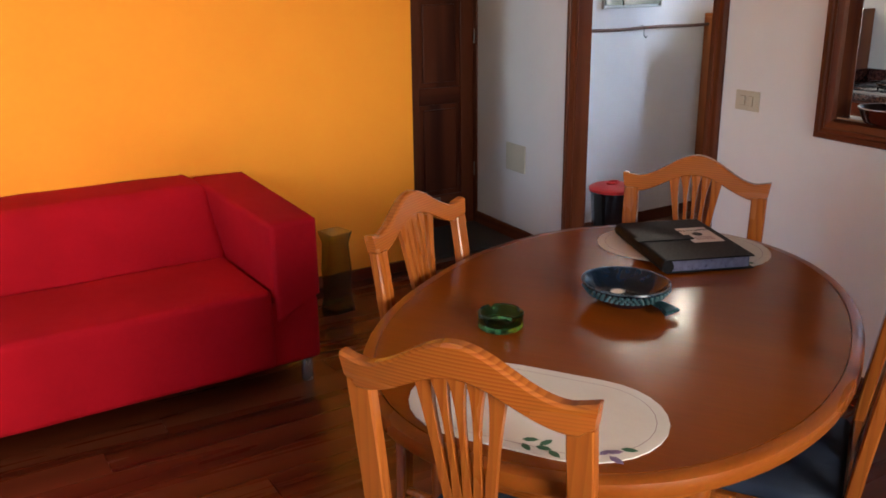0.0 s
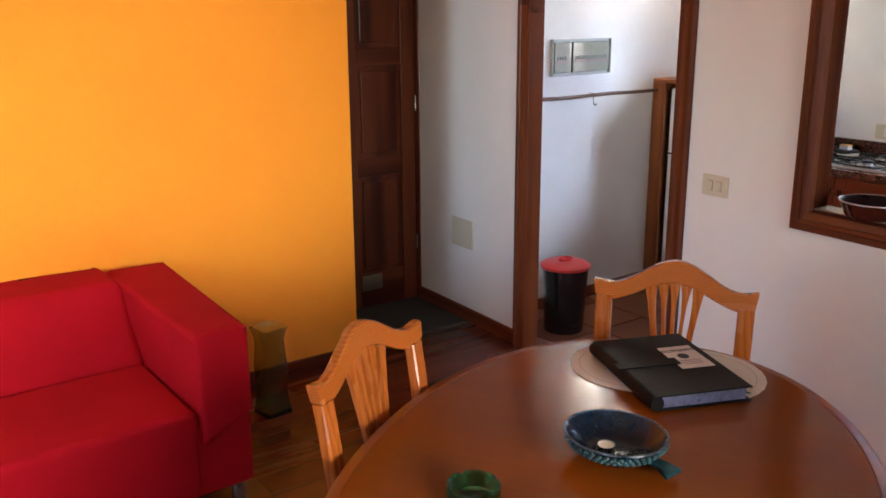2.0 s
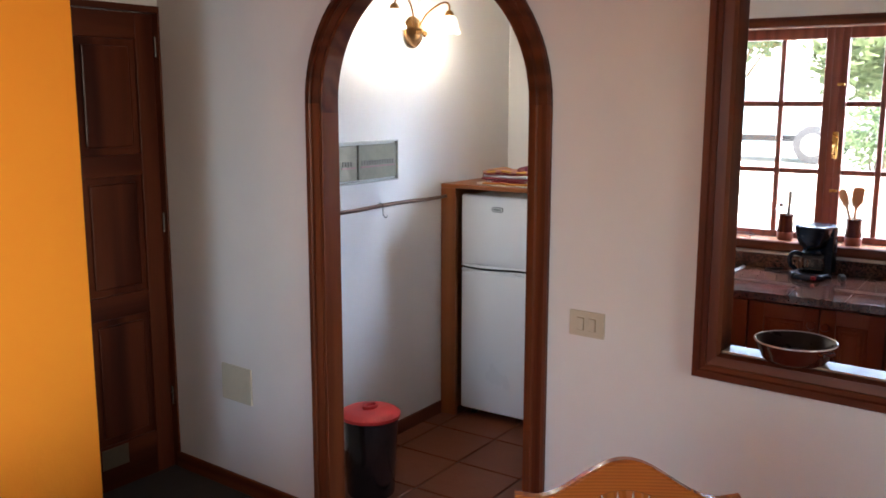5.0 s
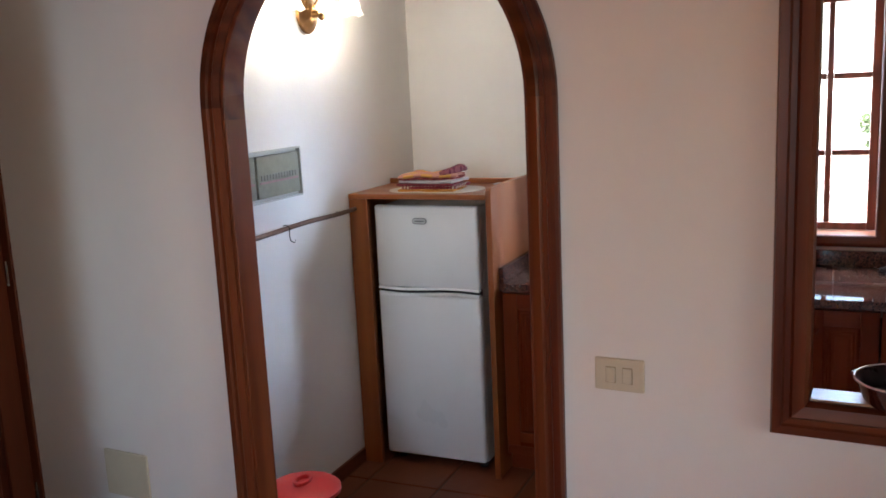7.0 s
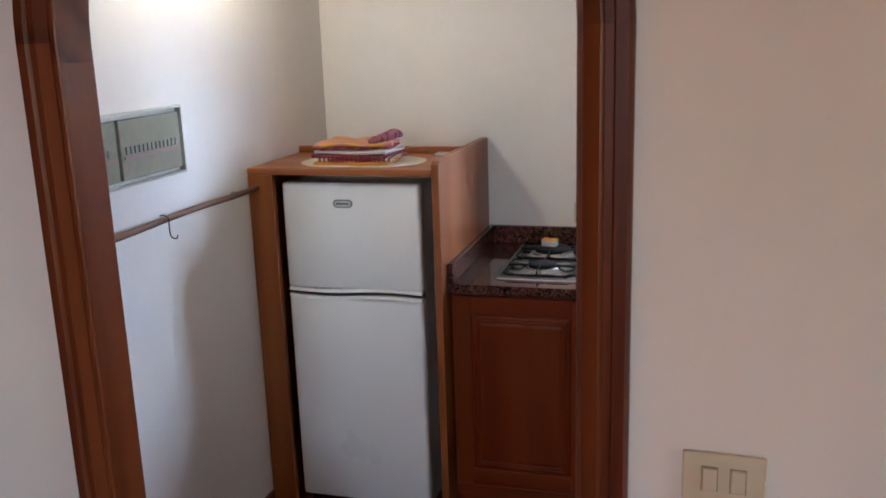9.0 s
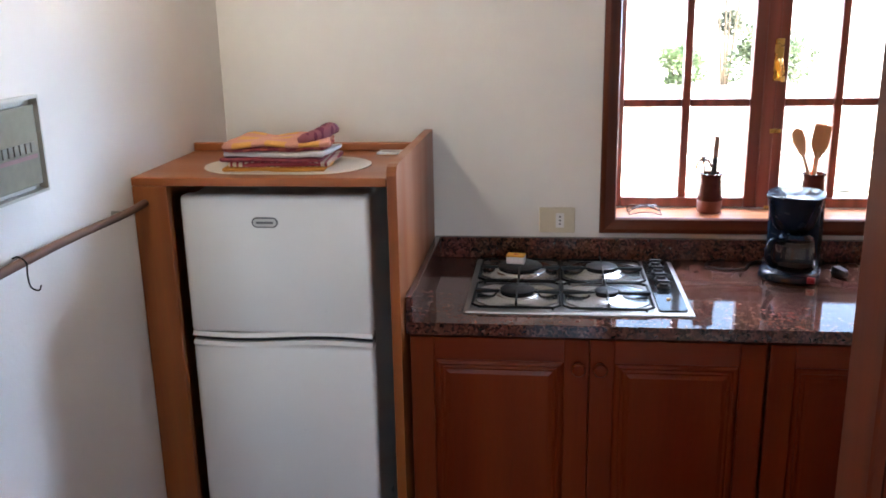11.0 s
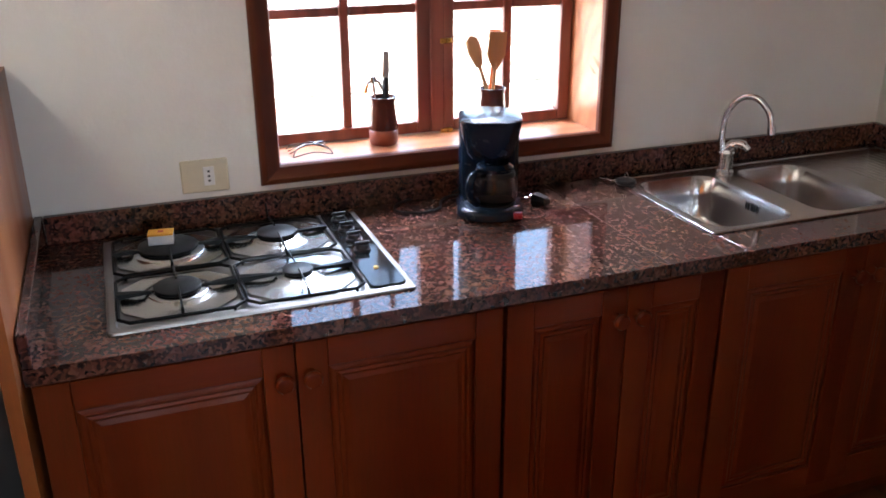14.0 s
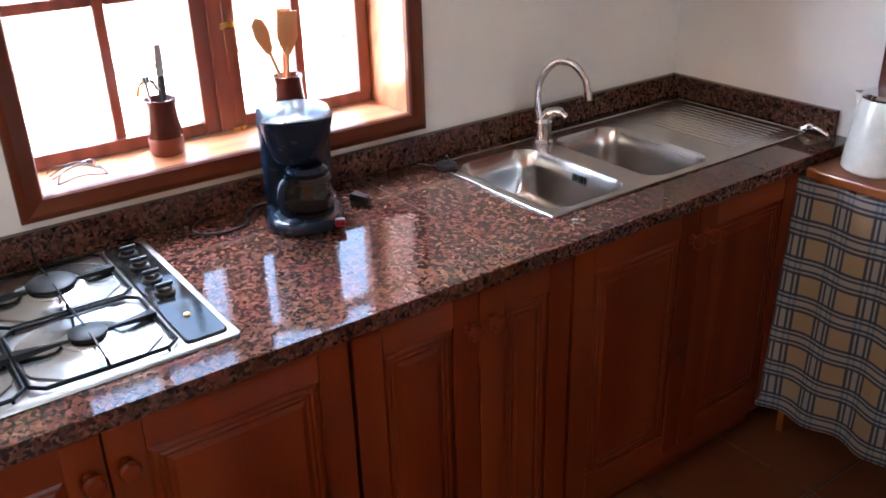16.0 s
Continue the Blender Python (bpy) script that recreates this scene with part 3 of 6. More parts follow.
def rings_to_mesh(bm, rings, cap=True):
    vr = [[bm.verts.new(p) for p in r] for r in rings]
    n = len(vr[0])
    for a, b in zip(vr, vr[1:]):
        for k in range(n):
            bm.faces.new((a[k], a[(k + 1) % n], b[(k + 1) % n], b[k]))
    if cap:
        bm.faces.new(vr[0][::-1])
        bm.faces.new(vr[-1])
    return bm
part("tabletop", rings_to_mesh(B(), [[(x, y, z) for x, y in oval(A + d, Bx + d)] for d, z in ((-0.030, TZ - 0.004), (-0.030, TZ))]), TABLE, table)
# Band coloured a little lighter than the top, for the light it catches.
part("edge_band", rings_to_mesh(B(), [[(x, y, z) for x, y in oval(A + d, Bx + d)] for d, z in ((-0.0305, TZ - 0.0045), (-0.028, TZ - 0.0005), (-0.008, TZ - 0.001), (-0.002, TZ - 0.005), (0, TZ - 0.012), (0, TZ - 0.030), (-0.004, TZ - 0.036), (-0.03, TZ - 0.040))], True), EDGE, table, "rounded solid wood edge, coloured lighter as if lit", True)
part("apron", rings_to_mesh(B(), [[(x, y, z) for x, y in oval(A + d, Bx + d)] for d, z in ((-0.10, TZ - 0.041), (-0.10, TZ - 0.115), (-0.12, TZ - 0.115), (-0.12, TZ - 0.041))], False), PINE_X, table)
for s in (-1, 1):
    for q in (-1, 1):
        part("leg", lathe(B(), [(0, 0), (0.028, 0), (0.032, 0.05), (0.026, 0.10), (0.034, 0.45), (0.030, 0.55), (0.036, 0.60), (0.036, TZ - 0.041), (0, TZ - 0.041)], 20), PINE, table, "", True, pose(s * 0.42, q * 0.27, 0))

# ---- dining chairs ----
CUSHION = fabric("blue_patterned_seat", (0.07, 0.085, 0.105), (0.018, 0.026, 0.045), 300)
def chair_parts(t):
    """A pine chair; it faces local +y, its back at y = 0."""
    W = 0.227
    for s in (-1, 1):
        path = spline([(s * 0.186, 0.02, 0.0), (s * 0.189, 0.035, 0.25), (s * 0.192, 0.03, 0.45), (s * 0.195, 0.004, 0.66), (s * 0.197, -0.024, 0.850)], 5)
        bm = B()
        rings_to_mesh(bm, [[(p.x + a, p.y + b, p.z) for a, b in ((-0.020, -0.014), (0.020, -0.014), (0.023, -0.010), (0.023, 0.011), (0.019, 0.015), (-0.019, 0.015), (-0.023, 0.011), (-0.023, -0.010))] for p in path])
        part("back_post", bm, PINE, t)
        bm = B()
        rings_to_mesh(bm, [[(s * 0.195 + a * k, 0.40 + b * k, z) for a, b in ((-0.019, -0.019), (0.019, -0.019), (0.019, 0.019), (-0.019, 0.019))] for z, k in ((0, 0.8), (0.41, 1.0))])
        part("front_leg", bm, PINE, t)
        part("stretcher", tube(B(), [(s * 0.190, 0.045, 0.17), (s * 0.194, 0.385, 0.17)], 0.011, 8), PINE, t, "", True)
    # top rail: a camel back running out into flat ears
    def crest(x):
        u = min(1.0, abs(x) / 0.185)
        return 0.889 + 0.073 * (0.5 + 0.5 * math.cos(math.pi * u)) + 0.009 * max(0, (abs(x) - 0.185) / 0.042)
    def under(x):
        u = min(1.0, abs(x) / 0.190)
        return 0.838 + 0.062 * (0.5 + 0.5 * math.cos(math.pi * u)) + 0.016 * max(0, (abs(x) - 0.200) / 0.027)
    bm = B()
    rings = []
    for k in range(-24, 25):
        x = W * k / 24
        zt, zl = crest(x), under(x)
        bow = 0.018 * (1 - (x / W) ** 2)
        xl = x * (0.975 if abs(k) > 21 else 1.0)
        def lean(z):
            return -0.024 - (z - 0.835) * 0.16 - bow
        rings.append([(x, lean(zt) - 0.010, zt - 0.005), (x, lean(zt) - 0.005, zt), (x, lean(zt) + 0.014, zt), (x, lean(zt) + 0.019, zt - 0.005), (xl, lean(zl) + 0.017, zl + 0.003), (xl, lean(zl) + 0.013, zl), (xl, lean(zl) - 0.009, zl), (xl, lean(zl) - 0.012, zl + 0.003)])
    part("top_rail", rings_to_mesh(bm, rings), PINE_X, t, "", True)
    # splat: one fan-shaped board pierced by four slots
    bm = B()
    rows = [i / 34 for i in range(35)]
    grid = []
    for f in rows:
        pitch = 0.0150 + 0.0190 * f ** 1.9
        g = (f - 0.46) / (0.955 - 0.46)
        gap = 0.0078 * max(0.0, math.sin(math.pi * g ** 1.5)) ** 0.6 if 0 < g < 1 else 0.0
        row = []
        for k in range(-2, 3):
            x = k * pitch
            z = 0.45 + f * (under(x) + 0.014 - 0.45)
            y = 0.030 - 0.083 * f + 2.5 * x * x * f
            ends = (x - pitch / 2 + (gap if k > -2 else 0), x + pitch / 2 - (gap if k < 2 else 0))
            row.append([(bm.verts.new((q, y - 0.0065, z)), bm.verts.new((q, y + 0.0065, z))) for q in ends])
        grid.append((gap, row))
    for (ga, ra), (gb, rb) in zip(grid, grid[1:]):
        for k in range(5):
            (a0, a1), (b0, b1) = ra[k], rb[k]
            bm.faces.new((a0[0], a1[0], b1[0], b0[0]))
            bm.faces.new((a0[1], b0[1], b1[1], a1[1]))
            if k == 0 or ga + gb > 0:
                bm.faces.new((a0[0], b0[0], b0[1], a0[1]))
            if k == 4 or ga + gb > 0:
                bm.faces.new((a1[0], a1[1], b1[1], b1[0]))
    for end in (grid[0][1], grid[-1][1]):
        for a, b in end:
            bm.faces.new((a[0], b[0], b[1], a[1]))
    bmesh.ops.remove_doubles(bm, verts=bm.verts, dist=0.0012)
    part("splat", bm, PINE, t, "fan-shaped slotted back board")
    part("lower_rail", box(B(), (-0.175, 0.018, 0.43), (0.175, 0.040, 0.475), 0.004), PINE_X, t)
    part("seat_frame", box(B(), (-0.215, 0.03, 0.385), (0.215, 0.425, 0.425), 0.006), PINE_X, t)
    part("seat_cushion", cushion((-0.205, 0.045, 0.424), (0.205, 0.42, 0.462), 0.016, 5, 0.003, 2.0, 0.012), CUSHION, t, "blue-grey patterned seat cushion", True)


CH_L = "honey pine chair with fan-slatted back"
chair = thing("dining_chair", CH_L + ", at the table end", "chair", group="chairs round the dining table")
chair_parts(chair)
dx, dy = math.cos(radians(TA)), math.sin(radians(TA))
def seat_at(along, across, facing):
    return pose(TC[0] + along * dx - across * dy, TC[1] + along * dy + across * dx, 0, 0, 0, TA + facing)
far_chair = copy_thing(chair, pose(2.291, 2.800, 0, 0, 0, 124))
tagged(far_chair, CH_L + ", by the white wall")
side_chair = copy_thing(chair, pose(1.375, 2.885, 0, 0, 0, 207))
tagged(side_chair, CH_L + ", beside the sofa")
other_chair = copy_thing(chair, seat_at(0.02, -0.578, 0))
tagged(other_chair, CH_L + ", across from the sofa")
chair.matrix_world = pose(0.932, 1.987, 0, 0, 0, -58) @ Matrix.Diagonal((0.995, 1.0, 1.03, 1))

# ---- kitchen: fridge and its cabinet ----
fcab = thing("fridge_cabinet", "orange-brown wooden surround built round the fridge", "cabinet", KM @ pose(4.51, 0, 0))
D = WX - 4.51 - 0.002
part("side_board", box(B(), (0, 4.742, 0), (0.025, NY - 0.002, 1.2275), 0.003), FCAB, fcab)
part("side_panel", box(B(), (0.026, 4.805, 0), (D, NY - 0.002, 1.2275), 0.002), FCAB, fcab)
bm = prism(B(), [(0, 0), (D, 0), (D, 1.274), (0.035, 1.280), (0.012, 1.276), (0.003, 1.266), (0, 1.255)], 0.024, Matrix(((1, 0, 0, 0), (0, 0, 1, 4.164), (0, 1, 0, 0), (0, 0, 0, 1))))
part("side_panel", bm, FCAB, fcab, "tall side panel with a rounded front corner")
TOP_D = 0.432
part("top_board", box(B(), (0, 4.189, 1.228), (TOP_D, NY - 0.002, 1.250), 0.003), FCAB_Y, fcab)
part("back_strip", box(B(), (TOP_D - 0.018, 4.189, 1.2505), (TOP_D, NY - 0.002, 1.274), 0.003), FCAB_Y, fcab)
# Hidden board, added to stop light leaking in behind the strip.
part("rear_board", box(B(), (TOP_D + 0.001, 4.189, 1.200), (D, NY - 0.036, 1.218)), FCAB_Y, fcab)

fridge = thing("fridge", "white enamelled two-door fridge with a freezer above", "fridge", KM @ pose(4.545, 0, 0))
FY0, FY1 = 4.243, 4.728
part("body", box(B(), (0.055, FY0 + 0.005, 0.03), (0.60, FY1 - 0.005, 1.19), 0.008), ENAMEL, fridge)
for za, zb, nm in ((0.832, 1.198, "freezer_door"), (0.045, 0.800, "fridge_door")):
    d = part(nm, box(B(), (0, FY0, za), (0.050, FY1, zb), 0.012, 3), ENAMEL, fridge, smooth=True)
# grip strip between the doors, gently waved
part("gasket", box(B(), (0.014, FY0 + 0.004, 0.800), (0.050, FY1 - 0.004, 0.830)), BLACK, fridge, "dark gap between the doors")
for z0, sgn in ((0.8290, 1), (0.8045, -1)):
    bm = B()
    rings = []
    for k in range(25):
        y = FY0 + 0.003 + (FY1 - FY0 - 0.006) * k / 24
        w = 0.0050 * math.sin(2 * math.pi * k / 24)
        z = z0 + w
        rings.append([(-0.003, y, z - 0.0045), (0.03, y, z - 0.0045), (0.03, y, z + 0.0055), (0.003, y, z + 0.0055)])
    part("grip", rings_to_mesh(bm, rings), ENAMEL, fridge)
def stadium(hw, hh, n=10):
    return [(s * (hw - hh) + hh * math.cos(a), hh * math.sin(a)) for s, k0 in ((1, -1), (-1, 1)) for a in [k0 * math.pi / 2 + math.pi * k / n for k in range(n + 1)]]
BADGE = Matrix(((0, 0, -1, -0.0002), (1, 0, 0, 4.508), (0, 1, 0, 1.130), (0, 0, 0, 1)))
badge = part("badge", prism(B(), stadium(0.034, 0.0135), 0.003, BADGE), plain("grey_badge", (0.16, 0.16, 0.17), 0.3, 0.6), fridge, "oval grey maker's badge")
plate = part("badge_plate", prism(B(), stadium(0.030, 0.0100), 0.0042, BADGE), plain("pale_badge", (0.55, 0.55, 0.54), 0.3, 0.3), badge)
part("lettering_bar", box(B(), (-0.0048, 4.486, 1.127), (-0.0043, 4.530, 1.133)), plain("grey_print", (0.14, 0.14, 0.15), 0.5, relief=0), badge)
for y in (FY0 + 0.04, FY1 - 0.04):
    part("foot", lathe(B(), [(0, 0), (0.018, 0), (0.018, 0.031), (0, 0.031)], 14), BLACK, fridge, "", True, pose(0.08, y, 0))

# ---- kitchen: base units, worktop, splashback ----
CX = 4.600
CZ = 0.862
def knob(bm, x, y, z):
    m = Matrix.Translation((x, y, z)) @ Matrix.Rotation(radians(-90), 4, "Y")
    start = len(bm.verts)
    lathe(bm, [(0.0, 0.0), (0.012, 0.0), (0.009, 0.008), (0.010, 0.014), (0.017, 0.020), (0.019, 0.027), (0.015, 0.034), (0.0, 0.037)], 18)
    bm.verts.ensure_lookup_table()
    for v in bm.verts[start:]:
        v.co = m @ v.co
    return bm


def cab_door(t, y0, y1, z0, z1, knob_side):
    """A framed door with a raised field; the front looks to -x."""
    s = 0.062
    d = part("door", box(B(), (0.004, y0, z0), (0.010, y1, z1)), CAB, t)
    for lo, hi in (((-0.012, y0, z0), (0.005, y0 + s, z1)), ((-0.012, y1 - s, z0), (0.005, y1, z1))):
        part("stile", box(B(), lo, hi, 0.0015, 1), CAB, d)
    for lo, hi in (((-0.0115, y0 + s, z0), (0.005, y1 - s, z0 + s)), ((-0.0115, y0 + s, z1 - s), (0.005, y1 - s, z1))):
        part("rail", box(B(), lo, hi, 0.0015, 1), CAB_Y, d)
    ya, yb, za, zb = y0 + s + 0.004, y1 - s - 0.004, z0 + s + 0.004, z1 - s - 0.004
    bm = B()
    prof = [(-0.004, -0.0050), (0.004, -0.0085), (0.010, -0.0095), (0.014, -0.0070), (0.020, -0.0095), (0.025, -0.0075), (0.036, -0.0105)]
    rings_to_mesh(bm, [[(x, ya + i, za + i), (x, yb - i, za + i), (x, yb - i, zb - i), (x, ya + i, zb - i)] for i, x in prof])
    part("field", bm, CAB, d)
    ky = y0 + 0.026 if knob_side < 0 else y1 - 0.026
    part("knob", knob(B(), -0.012, ky, z1 - 0.071), CAB, d, "turned round wooden knob", True)
    return d


CAB_Y = wood("cabinet_rail_wood", (0.100, 0.0125, 0.0018), (0.142, 0.0205, 0.0030), (0.185, 0.034, 0.0052), "y", 0.32, 0.06, 1.6, 0.07, contrast=0.5, spec=0.25, wobble=12.0)
UNITS = ((4.158, 3.251, 3.692), (3.248, 2.701, 2.955), (2.698, 1.890, 2.287))
for ya, yb, ym in UNITS:
    u = thing("base_cabinet", "reddish-brown wooden base cabinet with two raised-panel doors", "cabinet", KM @ pose(CX, 0, 0), group="kitchen base cabinets")
    part("carcass", box(B(), (0.011, yb, 0.10), (0.60, ya, 0.826 if ya > 2.7 else 0.64)), CAB, u)
    part("plinth", box(B(), (0.05, yb, 0.0), (0.07, ya, 0.0995)), CAB_Y, u)
    part("base_rail", box(B(), (-0.002, yb, 0.085), (0.0105, ya, 0.128), 0.003), CAB_Y, u)
    cab_door(u, ym + 0.0015, ya - 0.003, 0.132, 0.818, -1)
    cab_door(u, yb + 0.003, ym - 0.0015, 0.132, 0.818, 1)

SX0, SX1, SY0, SY1 = 4.690, 5.140, 1.730, 2.670       # sink's outline
top_t = thing("worktop", "polished red-brown granite worktop with slab joints", "worktop", KM @ pose(CX, 0, 0))
FRONT = -0.028
def slab(y0, y1, x0=FRONT, x1=WX - CX - 0.001):
    return box(B(), (x0, y0, CZ - 0.033), (x1, y1, CZ), 0.0008, 1)
HOLE = (4.706 - CX, 5.112 - CX, 2.060, 2.656)
part("slab", slab(2.8632, 4.162), GRANITE, top_t)
part("slab", slab(HOLE[3], 2.8618), GRANITE, top_t)
part("joint", box(B(), (FRONT + 0.003, 2.8616, CZ - 0.012), (WX - CX - 0.022, 2.8634, CZ - 0.0006)), plain("pale_joint", (0.17, 0.105, 0.085), 0.6), top_t, "thin pale filled joint")
part("slab", slab(HOLE[2], HOLE[3] - 0.0005, FRONT, HOLE[0]), GRANITE, top_t)
part("slab", slab(HOLE[2], HOLE[3] - 0.0005, HOLE[1]), GRANITE, top_t)
part("slab", slab(SY + 0.001, HOLE[2] - 0.0005), GRANITE, top_t)
spl = thing("splashback", "low polished granite upstand behind the worktop", "splashback", KM @ pose(CX, 0, 0))
part("strip", box(B(), (WX - CX - 0.021, SY + 0.022, CZ + 0.0005), (WX - CX - 0.001, 4.142, CZ + 0.068), 0.002), GRANITE, spl)
part("strip", box(B(), (0.03, SY + 0.001, CZ + 0.0005), (WX - CX - 0.001, SY + 0.021, CZ + 0.068), 0.002), GRANITE, spl)
part("strip", box(B(), (FRONT, 4.143, CZ + 0.0005), (WX - CX - 0.001, 4.162, CZ + 0.068), 0.003), GRANITE, spl)

# ---- kitchen window ----
win = thing("window_1", "reddish-brown wooden casement window with twelve small panes", "window", KM, kind="structure")
CAS = [(-0.004, -0.016), (0.0, -0.022), (0.030, -0.024), (0.042, -0.018), (0.046, -0.012), (0.046, -0.001), (-0.004, -0.001)]
wc = [(WIN[0] + 0.02, WIN[2] + 0.02), (WIN[1] - 0.02, WIN[2] + 0.02), (WIN[1] - 0.02, WIN[3] - 0.02), (WIN[0] + 0.02, WIN[3] - 0.02)]
for k in range(4):
    (ua, za), (ub, zb) = wc[k], wc[(k + 1) % 4]
    (sa, ta), (sb, tb) = signs[k], signs[(k + 1) % 4]
    part("casing_board", sweep(B(), [(ua, za, sa, ta), (ub, zb, sb, tb)], CAS), TRIM_Y if k % 2 == 0 else TRIM, win, at=pose(WX, 0, 0))
RD = 0.225
part("window_board", box(B(), (WX + 0.0005, WIN[0] + 0.001, WIN[2] + 0.0005), (WX + RD, WIN[1] - 0.001, WIN[2] + 0.016)), SILL, win, "wooden inner sill")
part("head_lining", box(B(), (WX + 0.0005, WIN[0] + 0.001, WIN[3] - 0.016), (WX + RD, WIN[1] - 0.001, WIN[3] - 0.0005)), SILL, win)
for ya, yb in ((WIN[0] + 0.0005, WIN[0] + 0.016), (WIN[1] - 0.016, WIN[1] - 0.0005)):
    part("side_lining", box(B(), (WX + 0.0005, ya, WIN[2] + 0.0165), (WX + RD, yb, WIN[3] - 0.0165)), SILL, win)
SXW = WX + 0.175
ZS = (0.990, 1.022, 1.318, 1.344, 1.650, 1.677, 1.975, 2.028)
def sash(y0, y1, stile_lo, stile_hi):
    s = part("sash", box(B(), (SXW, y0, ZS[0]), (SXW + 0.040, y0 + stile_lo, ZS[7]), 0.004), SASH, win)
    part("stile", box(B(), (SXW, y1 - stile_hi, ZS[0]), (SXW + 0.040, y1, ZS[7]), 0.004), SASH, s)
    ya, yb = y0 + stile_lo, y1 - stile_hi
    part("rail", box(B(), (SXW + 0.001, ya, ZS[0]), (SXW + 0.039, yb, ZS[1]), 0.004), SASH, s)
    part("rail", box(B(), (SXW + 0.001, ya, ZS[6]), (SXW + 0.039, yb, ZS[7]), 0.004), SASH, s)
    mid = (ya + yb) / 2
    part("glazing_bar", box(B(), (SXW + 0.006, mid - 0.013, ZS[1]), (SXW + 0.036, mid + 0.013, ZS[6]), 0.005), SASH, s)
    for za, zb in ((ZS[2], ZS[3]), (ZS[4], ZS[5])):
        for p, q in ((ya, mid - 0.0135), (mid + 0.0135, yb)):
            part("glazing_bar", box(B(), (SXW + 0.006, p, za), (SXW + 0.036, q, zb), 0.005), SASH, s)
    for za, zb in ((ZS[1], ZS[2]), (ZS[3], ZS[4]), (ZS[5], ZS[6])):
        for p, q in ((ya, mid - 0.013), (mid + 0.013, yb)):
            g = part("pane", box(B(), (SXW + 0.020, p - 0.003, za - 0.003), (SXW + 0.024, q + 0.003, zb + 0.003)), PANE, s, "clear glass pane")
            g.visible_shadow = False
YM = 3.112
sash(WIN[0] + 0.017, YM - 0.002, 0.036, 0.052)
sash(YM + 0.002, WIN[1] - 0.017, 0.052, 0.036)
part("astragal", box(B(), (SXW - 0.010, YM - 0.022, ZS[0] + 0.002), (SXW - 0.0005, YM + 0.018, ZS[7] - 0.002), 0.004), SASH, win, "upright cover strip on the meeting stiles")
lock = part("catch", box(B(), (SXW - 0.016, YM - 0.034, 1.40), (SXW - 0.0105, YM - 0.006, 1.53), 0.003), BRASS, win, "brass window catch")
part("handle", tube(B(), spline([(SXW - 0.018, YM - 0.02, 1.465), (SXW - 0.04, YM - 0.02, 1.465), (SXW - 0.045, YM - 0.025, 1.44), (SXW - 0.043, YM - 0.03, 1.40)], 5), 0.006, 8), BRASS, lock, "", True)
for z in (1.235, 0.985, 1.75):
    part("bolt", box(B(), (SXW - 0.013, YM - 0.045, z), (SXW - 0.0005, YM - 0.010, z + 0.014), 0.002), BRASS, win, "small brass bolt")

# ---- small helpers for things ----
def rrect(cx, cy, hx, hy, r, z, n=6):
    """A rounded rectangle's outline at height z."""
    out = []
    for (sx, sy), a0 in zip(((1, 1), (-1, 1), (-1, -1), (1, -1)), (0, 90, 180, 270)):
        for k in range(n + 1):
            t = radians(a0 + 90 * k / n)
            out.append((cx + sx * (hx - r) + r * math.cos(t), cy + sy * (hy - r) + r * math.sin(t), z))
    return out


def stadium(L, Wd, z, n=14):
    h = L / 2 - Wd / 2
    out = [(h + Wd / 2 * math.cos(a), Wd / 2 * math.sin(a), z) for a in [math.pi * (k / n - 0.5) for k in range(n + 1)]]
    return out + [(-x, -y, z) for x, y, z in out]


def slab_of(ring, h):
    return rings_to_mesh(B(), [ring, [(x, y, z + h) for x, y, z in ring]])


def letters(name, text, size, material, parent, at, depth=0.0004):
    cu = bpy.data.curves.new(name, "FONT")
    cu.body, cu.size, cu.extrude, cu.align_x, cu.align_y = text, size, depth, "CENTER", "CENTER"
    tmp = bpy.data.objects.new(name, cu)
    me = bpy.data.meshes.new_from_object(tmp)
    bpy.data.objects.remove(tmp)
    me.materials.append(material)
    ob = new(name, me)
    ob.parent, ob.matrix_local = parent, at
    return ob


GREENGLASS = glass("green_glass", (0.12, 0.46, 0.20), 0.02)
SMOKE = glass("olive_smoke_glass", (0.60, 0.62, 0.35), 0.02)
CLEAR = glass("clear_glass")
CREAM = fabric("cream_mat", (0.60, 0.54, 0.47), (0.55, 0.49, 0.42), 500)
LINE = plain("mat_line", (0.30, 0.20, 0.20), 0.8, relief=0)
LEAF = plain("printed_leaf", (0.035, 0.10, 0.05), 0.8, relief=0)
FLOWER = plain("printed_flower", (0.17, 0.11, 0.19), 0.8, relief=0)
LEATHER = plain("black_leatherette", (0.008, 0.007, 0.008), 0.48, 0.0, 0.09, wear=0.3, scale=160, relief=0.2)
PAPER = plain("white_paper", (0.56, 0.57, 0.62), 0.7, wear=0.05, relief=0)
INK = plain("dark_ink", (0.03, 0.03, 0.035), 0.7, relief=0)
BLUEGLAZE = plain("dark_blue_glaze", (0.003, 0.011, 0.026), 0.22, spec=0.3, coat=0.25, wear=0.6, scale=70, relief=0.9)
RIMGLINT = plain("rim_glint", (0.05, 0.075, 0.095), 0.14, coat=0.5, wear=0.8, scale=70, relief=0.2)
TEALGLAZE = plain("teal_glaze", (0.010, 0.050, 0.060), 0.40, spec=0.3, wear=0.6, scale=60, relief=0.5)
BROWNGLAZE = plain("brown_glaze", (0.070, 0.014, 0.008), 0.16, spec=0.35, coat=0.2, wear=0.4, scale=20)
DARKGLAZE = plain("dark_glaze", (0.016, 0.006, 0.005), 0.30, spec=0.2, wear=0.3)
REDPLASTIC = plain("red_plastic", (0.52, 0.022, 0.020), 0.38, wear=0.12, scale=25)
